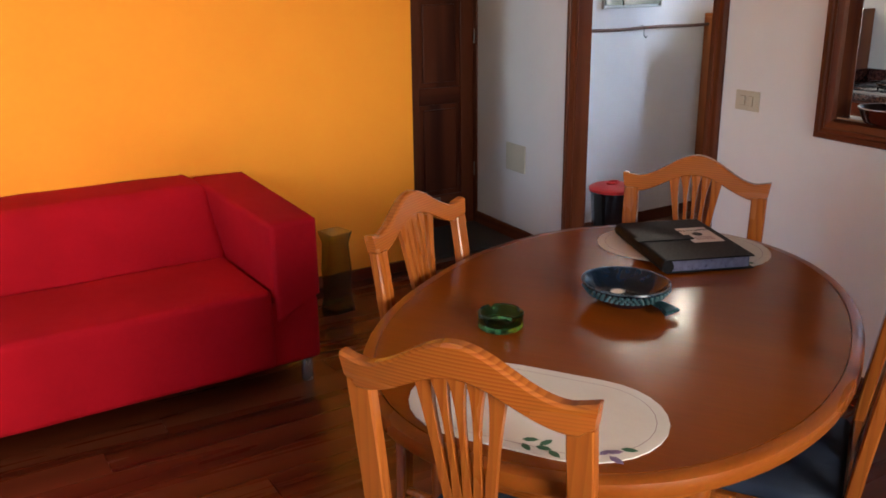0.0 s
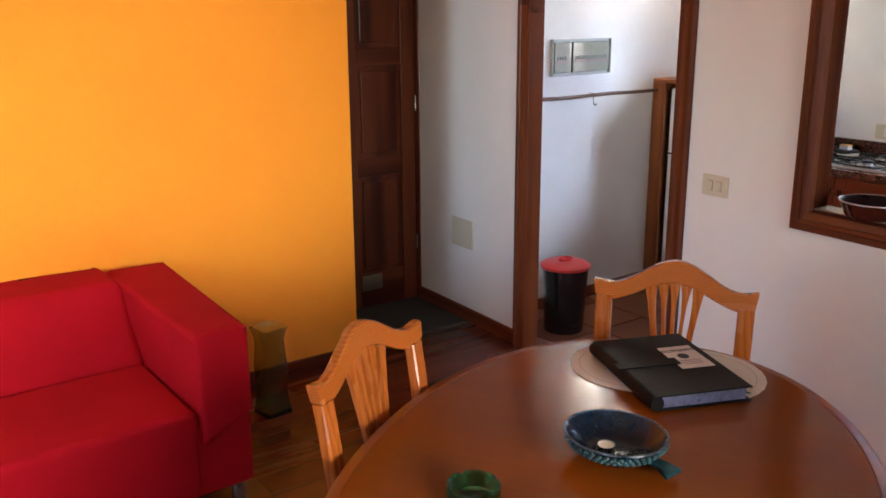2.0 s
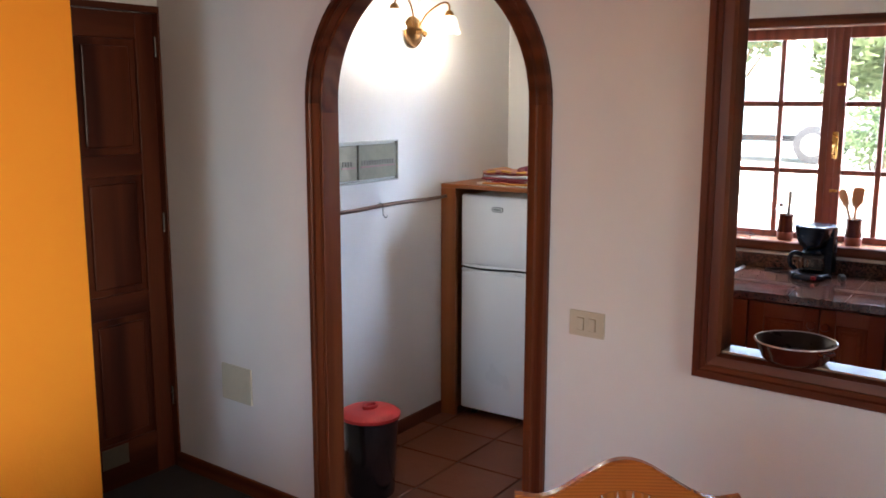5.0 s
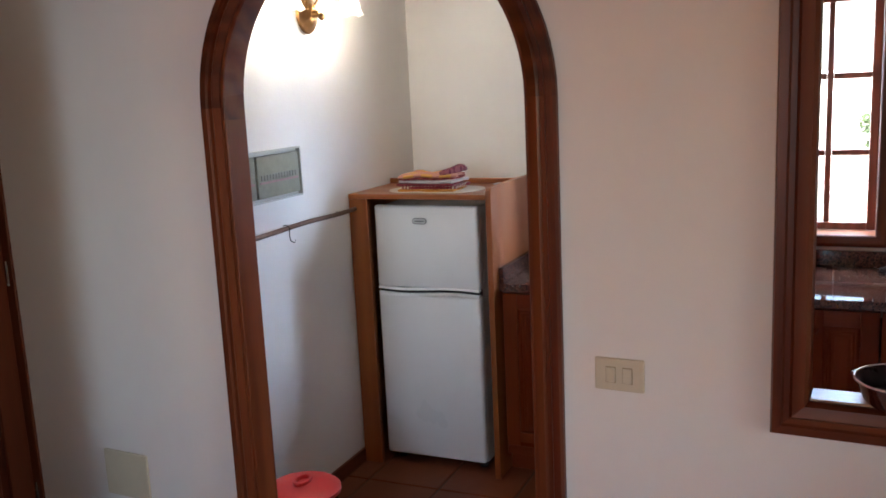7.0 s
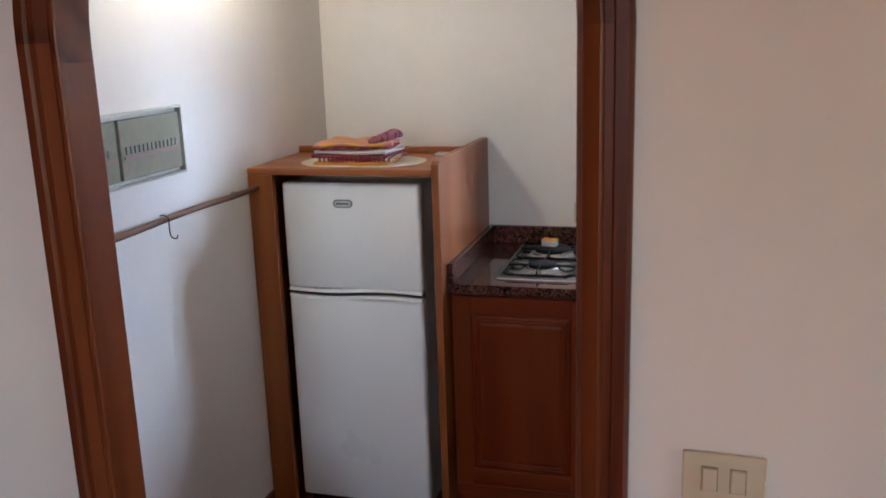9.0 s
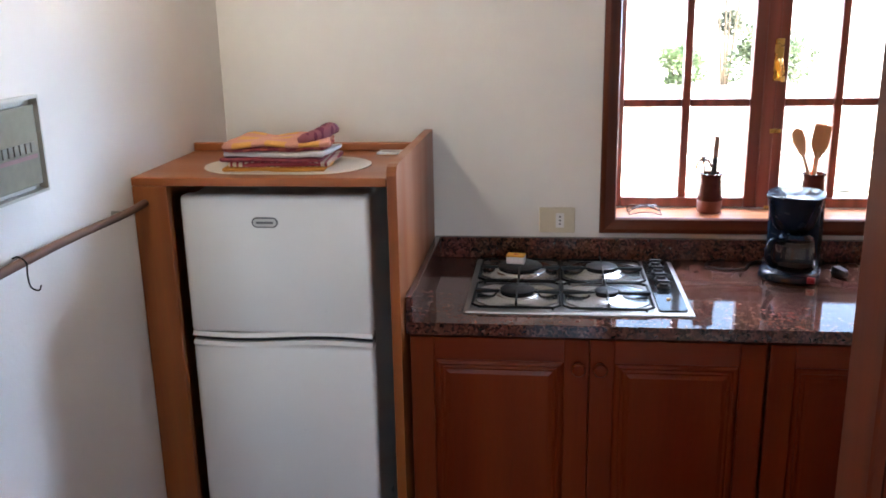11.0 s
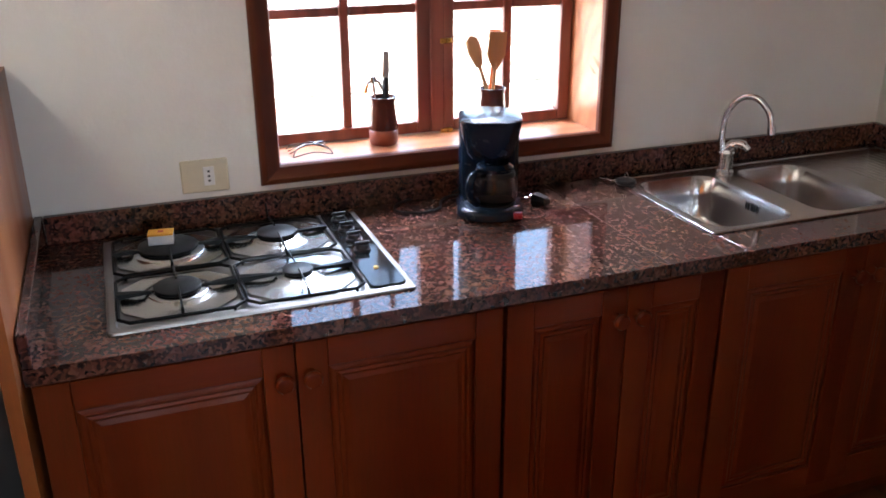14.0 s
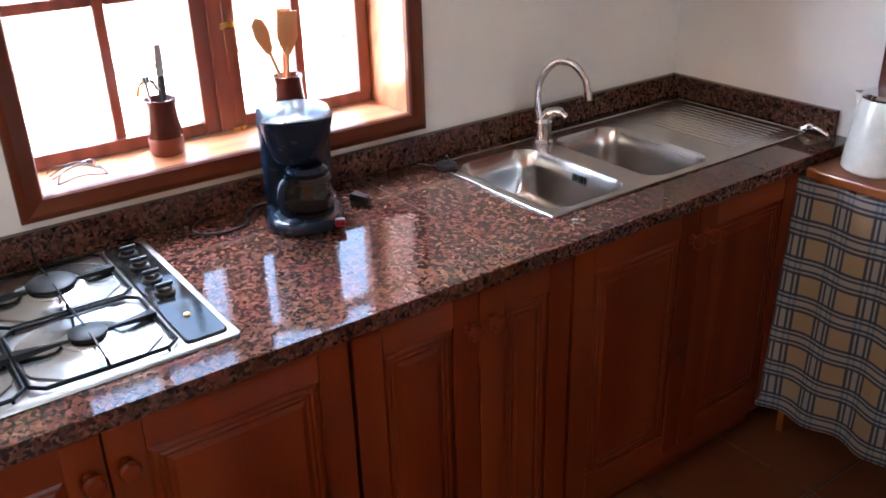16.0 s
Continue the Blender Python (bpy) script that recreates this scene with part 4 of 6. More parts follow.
BINBLACK = plain("bin_black", (0.008, 0.008, 0.010), 0.22, coat=0.3, wear=0.2, scale=20)
NAVY = plain("navy_plastic", (0.0035, 0.012, 0.026), 0.24, spec=0.35, coat=0.12, wear=0.15, scale=30)
SPOON = wood("pale_spoon_wood", (0.40, 0.17, 0.07), (0.52, 0.25, 0.11), (0.58, 0.31, 0.15), "z", 0.55, 0.0, 5.0)
ORANGEPL = plain("orange_spatula", (0.62, 0.13, 0.03), 0.4)
POLE = wood("worn_pole_wood", (0.045, 0.018, 0.011), (0.085, 0.036, 0.021), (0.13, 0.06, 0.036), "x", 0.6, 0.0, 5.0)

# ---- on the dining table ----
def placemat(label, m, L, Wd, sprigs):
    t = thing("placemat", label, "placemat", m, group="placemats")
    part("mat", slab_of(stadium(L, Wd, 0.0), 0.0022), CREAM, t)
    outer, inner = stadium(L - 0.045, Wd - 0.045, 0.0022), stadium(L - 0.048, Wd - 0.048, 0.0022)
    bm = B()
    vo = [bm.verts.new((x, y, z + 0.0004)) for x, y, z in outer]
    vi = [bm.verts.new((x, y, z + 0.0004)) for x, y, z in inner]
    for k in range(len(vo)):
        q = (k + 1) % len(vo)
        bm.faces.new((vo[k], vo[q], vi[q], vi[k]))
    part("border_line", bm, LINE, t, "thin printed border line")
    for x, y, a, s, mt in sprigs:
        bm = B()
        pts = [(0, 0), (0.3, 0.22), (0.7, 0.2), (1, 0), (0.7, -0.2), (0.3, -0.22)]
        prism(bm, [(s * px, s * py) for px, py in pts], 0.0006)
        part("printed_sprig", bm, mt, t, "printed leaf or flower", at=pose(x, y, 0.0023, 0, 0, a))
    return t


SPR = [(x + 0.075, y - 0.018, a, s, m_) for x, y, a, s, m_ in ((-0.055, -0.105, 20, 0.03, LEAF), (-0.05, -0.118, -40, 0.028, LEAF), (-0.02, -0.112, 60, 0.03, LEAF), (0.0, -0.122, -30, 0.03, LEAF), (0.092, -0.088, 30, 0.030, FLOWER), (0.100, -0.098, -25, 0.032, FLOWER), (0.084, -0.100, 60, 0.026, FLOWER), (0.112, -0.066, 10, 0.030, LEAF), (-0.025, -0.118, 0, 0.03, LEAF))]
placemat("cream oval placemat with printed flowers, bare", pose(1.146, 2.094, TZ + 0.001, 0, 0, -57), 0.50, 0.325, SPR)
placemat("cream oval placemat under the black folder", pose(2.115, 2.665, TZ + 0.001, 0, 0, -57), 0.50, 0.34, SPR)

ash = thing("ashtray", "round green glass ashtray on the table", "ashtray", pose(1.317, 2.455, TZ + 0.001))
bm = lathe(B(), [(0, 0), (0.048, 0), (0.053, 0.004), (0.054, 0.036), (0.050, 0.040), (0.046, 0.036), (0.043, 0.014), (0.038, 0.011), (0, 0.011)], 40)
for v in bm.verts:
    r, a = math.hypot(v.co.x, v.co.y), math.atan2(v.co.y, v.co.x)
    if v.co.z > 0.03 and abs(math.sin(2 * a + 0.4)) < 0.18:
        v.co.z -= 0.008
part("dish", bm, GREENGLASS, ash, smooth=True)

fish = thing("fish_bowl", "fish-shaped dark blue glazed ceramic bowl", "bowl", pose(1.672, 2.424, TZ + 0.001, 0, 0, -82))
FB = (1.06, 0.98)
bm = lathe(B(), [(0, 0.004), (0.045, 0.004), (0.05, 0.0), (0.056, 0.0), (0.080, 0.018), (0.100, 0.040), (0.106, 0.050), (0.105, 0.053), (0.100, 0.0525), (0.092, 0.041), (0.068, 0.019), (0.045, 0.012), (0, 0.010)], 56, squash=FB)
part("bowl", bm, BLUEGLAZE, fish, smooth=True)
# The glint along the bowl's rim is given by a paler colour.
part("rim", lathe(B(), [(0.1005, 0.0528), (0.1030, 0.0550), (0.1065, 0.0540), (0.1068, 0.0510), (0.1040, 0.0500)], 56, squash=FB, close=True), RIMGLINT, fish, "glazed rim, its pale glint put in by colour", True)
bm = B()
TAIL = [(0.090, -0.014), (0.112, -0.007), (0.132, -0.026), (0.150, -0.034), (0.144, -0.008), (0.152, 0.018), (0.130, 0.014), (0.112, 0.010), (0.090, 0.014)]
prism(bm, TAIL, 0.011)
bmesh.ops.bevel(bm, geom=list(bm.edges), offset=0.003, segments=2, affect="EDGES")
part("tail", bm, TEALGLAZE, fish, "teal scaled fish tail", True, pose(0, 0, 0.026, 0, 6, 0))
bm = B()
for ring_no in range(3):
    rr, zz = (0.089, 0.096, 0.102)[ring_no], (0.026, 0.035, 0.043)[ring_no]
    for k in range(30):
        a = math.radians(-130 + 8.0 * k + 4.0 * (ring_no % 2))
        lathe(bm, [(0.0, 0.0040), (0.0042, 0.0030), (0.0060, -0.002)], 8, (FB[0] * rr * math.cos(a), FB[1] * rr * math.sin(a), zz))
part("scales", bm, TEALGLAZE, fish, "raised glazed fish scales", True)
bm = B()
for i in range(6):
    for j in range(4):
        px, py = 0.030 + 0.011 * j + 0.005 * (i % 2), 0.013 * (i - 2.5)
        pr = math.hypot(px, py)
        lathe(bm, [(0.0, 0.0042), (0.0040, 0.0034), (0.0062, 0.0)], 8, (px, py, 0.0115 + 0.38 * max(0, pr - 0.045)))
part("inner_scales", bm, BLUEGLAZE, fish, "raised scales inside the bowl", True)
candle = thing("tea_light", "small pale tea light in the fish bowl", "candle", pose(1.650, 2.428, TZ + 0.0155))
part("cup", lathe(B(), [(0, 0), (0.018, 0), (0.019, 0.015), (0.0175, 0.015), (0.017, 0.011), (0, 0.011)], 24), STEEL, candle, smooth=True)
part("wax", lathe(B(), [(0, 0.010), (0.0165, 0.0105), (0.0165, 0.0135), (0, 0.0135)], 20), plain("wax", (0.62, 0.55, 0.45), 0.5), candle, smooth=True)

fold = thing("ring_binder", "black leatherette folder with a contact sticker on a placemat", "folder", pose(2.080, 2.630, TZ + 0.0045, 0, 0, -22) @ Matrix.Diagonal((0.87, 0.97, 1, 1)))
part("cover", box(B(), (-0.140, -0.19, 0.0), (0.145, 0.19, 0.003), 0.001), LEATHER, fold)
part("cover", box(B(), (-0.140, -0.19, 0.034), (0.145, 0.19, 0.038), 0.0015), LEATHER, fold)
bm = tube(B(), [(-0.140, -0.19, 0.019), (-0.140, 0.19, 0.019)], 0.0192, 16)
part("spine", bm, LEATHER, fold, smooth=True)
part("page_block", box(B(), (-0.125, -0.182, 0.0035), (0.132, 0.182, 0.0335)), plain("plastic_sleeves", (0.11, 0.115, 0.19), 0.3, wear=0.4, scale=60), fold, "bluish clear plastic page sleeves")
part("strap", box(B(), (-0.165, -0.02, 0.0385), (0.03, 0.02, 0.0415), 0.001), LEATHER, fold, "closing strap")
stick = part("sticker", box(B(), (0.016, -0.050, 0.0382), (0.121, 0.095, 0.0392)), plain("sticker_paper", (0.55, 0.46, 0.40), 0.5, relief=0), fold, "pale contact sticker")
letters("lettering", "CONTACTO", 0.019, INK, stick, pose(0.0685, 0.067, 0.0397, 0, 0, 180))
part("emblem", lathe(B(), [(0, 0), (0.017, 0), (0.017, 0.0006), (0, 0.0006)], 24), INK, stick, "dark round emblem", at=pose(0.064, 0.027, 0.0393))
for k in range(3):
    part("print_bar", box(B(), (0.036, -0.027 + 0.011 * k, 0.0393), (0.101, -0.023 + 0.011 * k, 0.0397)), LINE, stick, "unreadable line of print")

# ---- beside the sofa ----
vase = thing("floor_vase", "tall square olive-green glass vase on the floor", "vase", pose(1.812, 4.49, 0, 0, 0, 12))
prof = [(0.058, 0.0), (0.060, 0.01), (0.052, 0.06), (0.050, 0.14), (0.054, 0.20), (0.050, 0.27), (0.047, 0.33), (0.056, 0.37), (0.060, 0.385)]
rings = [rrect(0, 0, h, h, 0.012, z, 3) for h, z in prof] + [rrect(0, 0, h - 0.006, h - 0.006, 0.009, max(z, 0.018), 3) for h, z in prof[::-1]]
part("body", rings_to_mesh(B(), rings), SMOKE, vase, smooth=True)

# ---- serving hatch and kitchen floor ----
dish = thing("casserole_dish", "round brown glazed earthenware dish on the hatch ledge", "dish", WALLM @ pose(0.026, -0.702, P_SILL + 0.0275) @ Matrix.Diagonal((1, 1, 0.86, 1)))
part("bowl", lathe(B(), [(0, 0), (0.076, 0), (0.084, 0.010), (0.098, 0.050), (0.104, 0.060), (0.101, 0.063), (0.093, 0.056), (0.080, 0.014), (0, 0.010)], 48), BROWNGLAZE, dish, smooth=True)
part("inside", lathe(B(), [(0.0995, 0.0630), (0.0925, 0.0565), (0.0795, 0.0145), (0, 0.0105)], 48), DARKGLAZE, dish, "very dark glazed inside", True)
# Pale ring paints the light reflected along the dish's rim.
part("rim", lathe(B(), [(0.0985, 0.0622), (0.1010, 0.0645), (0.1045, 0.0635), (0.1050, 0.0605)], 48), plain("lit_rim_paint", (0.40, 0.30, 0.29), 0.12, coat=0.5), dish, "shiny rim with its reflection painted pale", True)
for s in (0, 180):
    part("lug", box(B(), (0.094, -0.022, 0.044), (0.118, 0.022, 0.056), 0.005), BROWNGLAZE, dish, "small lug handle", True, pose(0, 0, 0, 0, 0, s + 60))

bin_t = thing("waste_bin", "black plastic bin with a red lid beside the arch", "bin", pose(3.500, 4.500, 0) @ Matrix.Diagonal((1.07, 1.07, 1.065, 1)))
part("body", lathe(B(), [(0, 0), (0.092, 0), (0.096, 0.006), (0.112, 0.315), (0.118, 0.318), (0.119, 0.336), (0.112, 0.338), (0.108, 0.32), (0.090, 0.012), (0, 0.012)], 40), BINBLACK, bin_t, smooth=True)
part("lid", lathe(B(), [(0, 0.360), (0.045, 0.359), (0.088, 0.353), (0.112, 0.346), (0.122, 0.338), (0.122, 0.326), (0.1195, 0.326), (0.1195, 0.3375), (0, 0.345)], 40), REDPLASTIC, bin_t, "slightly domed red lid", True)
part("lid_grip", lathe(B(), [(0.030, 0.357), (0.033, 0.367), (0.030, 0.371), (0.024, 0.371), (0.021, 0.366), (0.021, 0.357)], 28, squash=(1.25, 0.8)), REDPLASTIC, bin_t, "oval raised grip", True)

# ---- panel wall ----
GREYBOX = plain("grey_box_plastic", (0.44, 0.44, 0.40), 0.4, wear=0.05, relief=0)
fuse = thing("fuse_box", "pale grey fuse box with smoked transparent doors", "fuse box", KM)
part("back_box", box(B(), (3.668, NY - 0.008, 1.302), (4.112, NY - 0.001, 1.492), 0.003), GREYBOX, fuse)
part("frame", sweep(B(), [(3.676, 1.310, -1, -1), (4.104, 1.310, 1, -1), (4.104, 1.484, 1, 1), (3.676, 1.484, -1, 1)], [(0.003, 0), (0.009, 0), (0.009, 0.018), (0.003, 0.019)], True), GREYBOX, fuse, at=Matrix(((0, 1, 0, 0), (-1, 0, 0, NY - 0.008), (0, 0, 1, 0), (0, 0, 0, 1))))
SMOKED = plain("smoked_cover", (0.27, 0.275, 0.225), 0.10, coat=0.4, relief=0)
for xa, xb in ((3.684, 3.806), (3.818, 4.098)):
    dd = part("smoked_door", box(B(), (xa, NY - 0.024, 1.318), (xb, NY - 0.010, 1.476), 0.003), SMOKED, fuse, "grey translucent door")
    k = xa + 0.02
    while k < xb - 0.03:
        part("breaker", box(B(), (k, NY - 0.0275, 1.385), (k + 0.015, NY - 0.0235, 1.405), 0.001), plain("shaded_breaker", (0.19, 0.19, 0.16), 0.4, relief=0), dd, "breaker switch showing through")
        k += 0.019
    part("strip", box(B(), (xa + 0.012, NY - 0.0262, 1.372), (xb - 0.012, NY - 0.0235, 1.380)), LINE, dd, "label strip")

rail_t = thing("wooden_rail", "worn round wooden rail fixed along the white wall", "rail", KM)
path = [(3.34 + 1.185 * k / 14, NY - 0.032 + 0.002 * math.sin(k * 1.3), 1.186 + 0.003 * math.sin(k * 0.9)) for k in range(15)]
part("pole", tube(B(), path, 0.0095, 12), POLE, rail_t, smooth=True)
for x in (3.50, 4.40):
    part("bracket", tube(B(), [(x, NY - 0.001, 1.184), (x, NY - 0.030, 1.184)], 0.006, 8), STEEL, rail_t, "", True)
hook = thing("hook", "small bent wire hook on the rail", "hook", KM @ pose(3.963, NY - 0.032, 1.186))
part("wire", tube(B(), spline([(0, 0.012, 0.012), (0, 0, 0.0150), (0, -0.0150, 0.004), (0, -0.014, -0.02), (0.002, -0.016, -0.045), (0.004, -0.030, -0.052), (0.005, -0.036, -0.042)], 5), 0.0016, 6), IRON, hook, smooth=True)

BRONZE = plain("aged_bronze", (0.30, 0.15, 0.055), 0.36, 1.0, wear=0.35, scale=30)
lamp = thing("wall_lamp", "two-armed brass wall lamp with glass tulip shades, lit", "lamp", KM @ pose(4.262, NY - 0.001, 2.004))
def turned(profile, m, seg=28):
    bm = lathe(B(), profile, seg)
    bm.transform(m)
    return bm
FACE = Matrix.Rotation(radians(90), 4, "X")
part("backplate", turned([(0, 0), (0.068, 0), (0.076, 0.007), (0.070, 0.016), (0.050, 0.022), (0.040, 0.032), (0.016, 0.038), (0.012, 0.066), (0, 0.068)], FACE), BRONZE, lamp, smooth=True)
part("knob", turned([(0, 0.064), (0.010, 0.066), (0.016, 0.076), (0.010, 0.088), (0, 0.090)], FACE @ pose(0, -0.012, 0)), BRONZE, lamp, smooth=True)
SHADE = glass("frosted_shade", (1.0, 0.96, 0.88), 0.35)
BULB = glow("lit_bulb", (1.0, 0.88, 0.68), 25.0)
for sx, sy in ((0.125, -0.135), (-0.290, -0.115)):
    arm = part("arm", tube(B(), spline([(sx * 0.1, -0.030, 0.02), (sx * 0.25, sy * 0.5, 0.085), (sx * 0.6, sy * 0.9, 0.135), (sx * 0.92, sy, 0.135), (sx, sy, 0.100)], 6), 0.005, 8), BRONZE, lamp, "curved brass arm", True)
    part("holder", lathe(B(), [(0, 0.104), (0.012, 0.104), (0.020, 0.092), (0.022, 0.080), (0, 0.080)], 20, (sx, sy, 0)), BRONZE, arm, smooth=True)
    bm = lathe(B(), [(0.020, 0.082), (0.034, 0.068), (0.042, 0.040), (0.046, 0.015), (0.056, -0.004), (0.054, -0.004), (0.044, 0.016), (0.040, 0.040), (0.032, 0.066), (0.019, 0.080)], 32, (sx, sy, 0))
    for v in bm.verts:
        if v.co.z < 0.02:
            a = math.atan2(v.co.y - sy, v.co.x - sx)
            v.co.z += 0.006 * math.sin(6 * a)
    sh = part("shade", bm, SHADE, arm, "scalloped frosted glass shade", True)
    sh.visible_shadow = False
    part("bulb", lathe(B(), [(0, 0.005), (0.014, 0.012), (0.018, 0.030), (0.010, 0.060), (0, 0.062)], 16, (sx, sy, 0)), BULB, arm, "glowing bulb", True)
    d = bpy.data.lights.new("bulb_light", "POINT")
    d.energy, d.color, d.shadow_soft_size = 0.26, (1.0, 0.95, 0.88), 0.06
    o = new("bulb_light", d)
    o.matrix_world = KM @ pose(4.262 + sx, NY + sy, 1.985)
for x in (0.0, 0.012):
    part("pull_cord", tube(B(), [(x - 0.012, -0.045, 0.02), (x - 0.014, -0.05, 0.10), (x - 0.016, -0.05, 0.18)], 0.0011, 5), BRONZE, lamp)

# ---- on the fridge cabinet ----
FZ = 1.2505
pm = thing("placemat", "cream oval placemat on the fridge cabinet", "placemat", KM @ pose(4.685, 4.480, FZ, 0, 0, 90), group="placemats")
part("mat", slab_of(stadium(0.44, 0.26, 0.0), 0.0022), CREAM, pm)
TOWELS = (((0.50, 0.22, 0.03), (0.46, 0.18, 0.025), 0.060), ((0.50, 0.40, 0.30), (0.22, 0.020, 0.03), 0.016), ((0.19, 0.026, 0.035), (0.15, 0.018, 0.03), 0.030), ((0.56, 0.53, 0.48), (0.40, 0.36, 0.36), 0.055), ((0.20, 0.022, 0.03), (0.30, 0.06, 0.04), 0.045), ((0.50, 0.24, 0.05), (0.44, 0.19, 0.14), 0.085))


def check_cloth(name, base, stripe, pitch):
    m, n, l, b = mat(name)
    v = coords(n, l)
    col = base
    for axis in ("X", "Y"):
        w = n.new("ShaderNodeTexWave")
        w.bands_direction = axis
        w.inputs["Scale"].default_value = 0.314 / pitch
        l.new(v.outputs["Vector"], w.inputs["Vector"])
        r = ramp(n, [(0.62, (0, 0, 0)), (0.70, (1, 1, 1))])
        l.new(w.outputs["Fac"], r.inputs["Fac"])
        col = mix_rgb(n, l, r.outputs["Color"], col, stripe)
    l.new(col, b.inputs["Base Color"])
    b.inputs["Roughness"].default_value = 0.9
    f = noise_tex(n, l, v, 500, 2)
    bump(n, l, b, f.outputs["Fac"], 0.3, 0.002)
    return m


zt = FZ + 0.0025
for k, (base, stripe, pitch) in enumerate(TOWELS):
    h = 0.0105 + 0.002 * (k % 2)
    t = thing("kitchen_towel", "folded checked kitchen towel in a stack", "towel", KM @ pose(4.66 + 0.006 * math.sin(k * 2), 4.485 + 0.004 * math.cos(k * 3), zt, 0, 0, 4 * math.sin(k * 1.7)), group="stack of kitchen towels")
    bm = box(B(), (-0.085, -0.135 + 0.005 * (k % 3), 0), (0.085, 0.135 - 0.004 * (k % 2), h), 0.0055, 3)
    bmesh.ops.subdivide_edges(bm, edges=[e for e in bm.edges if e.calc_length() > 0.1], cuts=10, use_grid_fill=True)
    for v in bm.verts:
        v.co.z += (0.004 + 0.005 * (k == 5)) * noise.noise(v.co * 14 + Vector((k * 3.0, 0, 0)))
        v.co.y += 0.018 * noise.noise(v.co * 7 + Vector((k * 9.0, 2.0, 0)))
        v.co.x += 0.016 * noise.noise(v.co * 11 + Vector((0, k * 5.0, 0)))
    part("cloth", bm, check_cloth("towel_check", base, stripe, pitch), t, smooth=True)
    zt += h + 0.001
curl = thing("kitchen_towel", "dark purple-red towel corner curled over the stack", "towel", KM @ pose(4.66, 4.375, zt - 0.004), group="stack of kitchen towels")
part("cloth", tube(B(), spline([(-0.075, 0.045, 0.006), (-0.055, 0.022, 0.012), (-0.02, 0.002, 0.016), (0.03, -0.012, 0.022), (0.07, -0.016, 0.014)], 4), [0.007, 0.010, 0.013, 0.013, 0.012, 0.015, 0.014, 0.016, 0.018, 0.016, 0.019, 0.018, 0.017, 0.015, 0.014, 0.012, 0.010], 12), check_cloth("towel_check_dark", (0.13, 0.016, 0.04), (0.22, 0.06, 0.07), 0.03), curl, smooth=True)
card = thing("small_sign", "small white printed card on the fridge cabinet", "card", KM @ pose(4.88, 4.235, FZ))
part("card", box(B(), (-0.028, -0.042, 0), (0.028, 0.042, 0.006), 0.002), PAPER, card)
for k in range(2):
    part("print_bar", box(B(), (-0.016 + 0.018 * k, -0.03, 0.0062), (-0.010 + 0.018 * k, 0.03, 0.0066)), LINE, card)

# ---- hob ----
HZ = CZ + 0.0008
RIMSTEEL = plain("satin_rim_steel", (0.30, 0.285, 0.275), 0.42, 1.0, wear=0.1, relief=0)
CAPS = plain("matt_black_cap", (0.009, 0.009, 0.010), 0.42, spec=0.22, wear=0.2)
PANSTEEL = plain("polished_pan_steel", (0.50, 0.495, 0.48), 0.20, 1.0, wear=0.10, scale=6, relief=0)
hob = thing("gas_hob", "stainless steel four-burner gas hob set in granite", "hob", KM)
HX0, HX1, HY0, HY1 = 4.650, 5.150, 3.420, 4.022
part("plate", rings_to_mesh(B(), [rrect((HX0 + HX1) / 2, (HY0 + HY1) / 2, (HX1 - HX0) / 2 - i, (HY1 - HY0) / 2 - i, 0.012, z) for i, z in ((0, HZ), (0.001, HZ + 0.004), (0.006, HZ + 0.006), (0.016, HZ + 0.0065), (0.020, HZ + 0.004))]), RIMSTEEL, hob)
CELLS = ((4.672, 4.898, 3.766, 4.000, 0.044), (4.908, 5.132, 3.766, 4.000, 0.062), (4.672, 4.898, 3.522, 3.758, 0.029), (4.908, 5.132, 3.522, 3.758, 0.042))
def bar(bm, a, b, w, z0, z1):
    """A flat bar in plan from a to b, w[0] wide at a and w[1] at b; its underside rises from z0 to z1."""
    p, q = Vector((*a, 0)), Vector((*b, 0))
    s = (q - p).normalized().cross(Vector((0, 0, 1)))
    top = HZ + 0.021
    lo = [bm.verts.new((*(c + k * s).xy, z)) for c, k, z in ((p, w[0], z0), (p, -w[0], z0), (q, -w[1], z1), (q, w[1], z1))]
    hi = [bm.verts.new((*(c + k * s * 0.8).xy, top)) for c, k in ((p, w[0]), (p, -w[0]), (q, -w[1]), (q, w[1]))]
    bm.faces.new(lo[::-1])
    bm.faces.new(hi)
    for k in range(4):
        bm.faces.new((lo[k], lo[(k + 1) % 4], hi[(k + 1) % 4], hi[k]))
    return bm
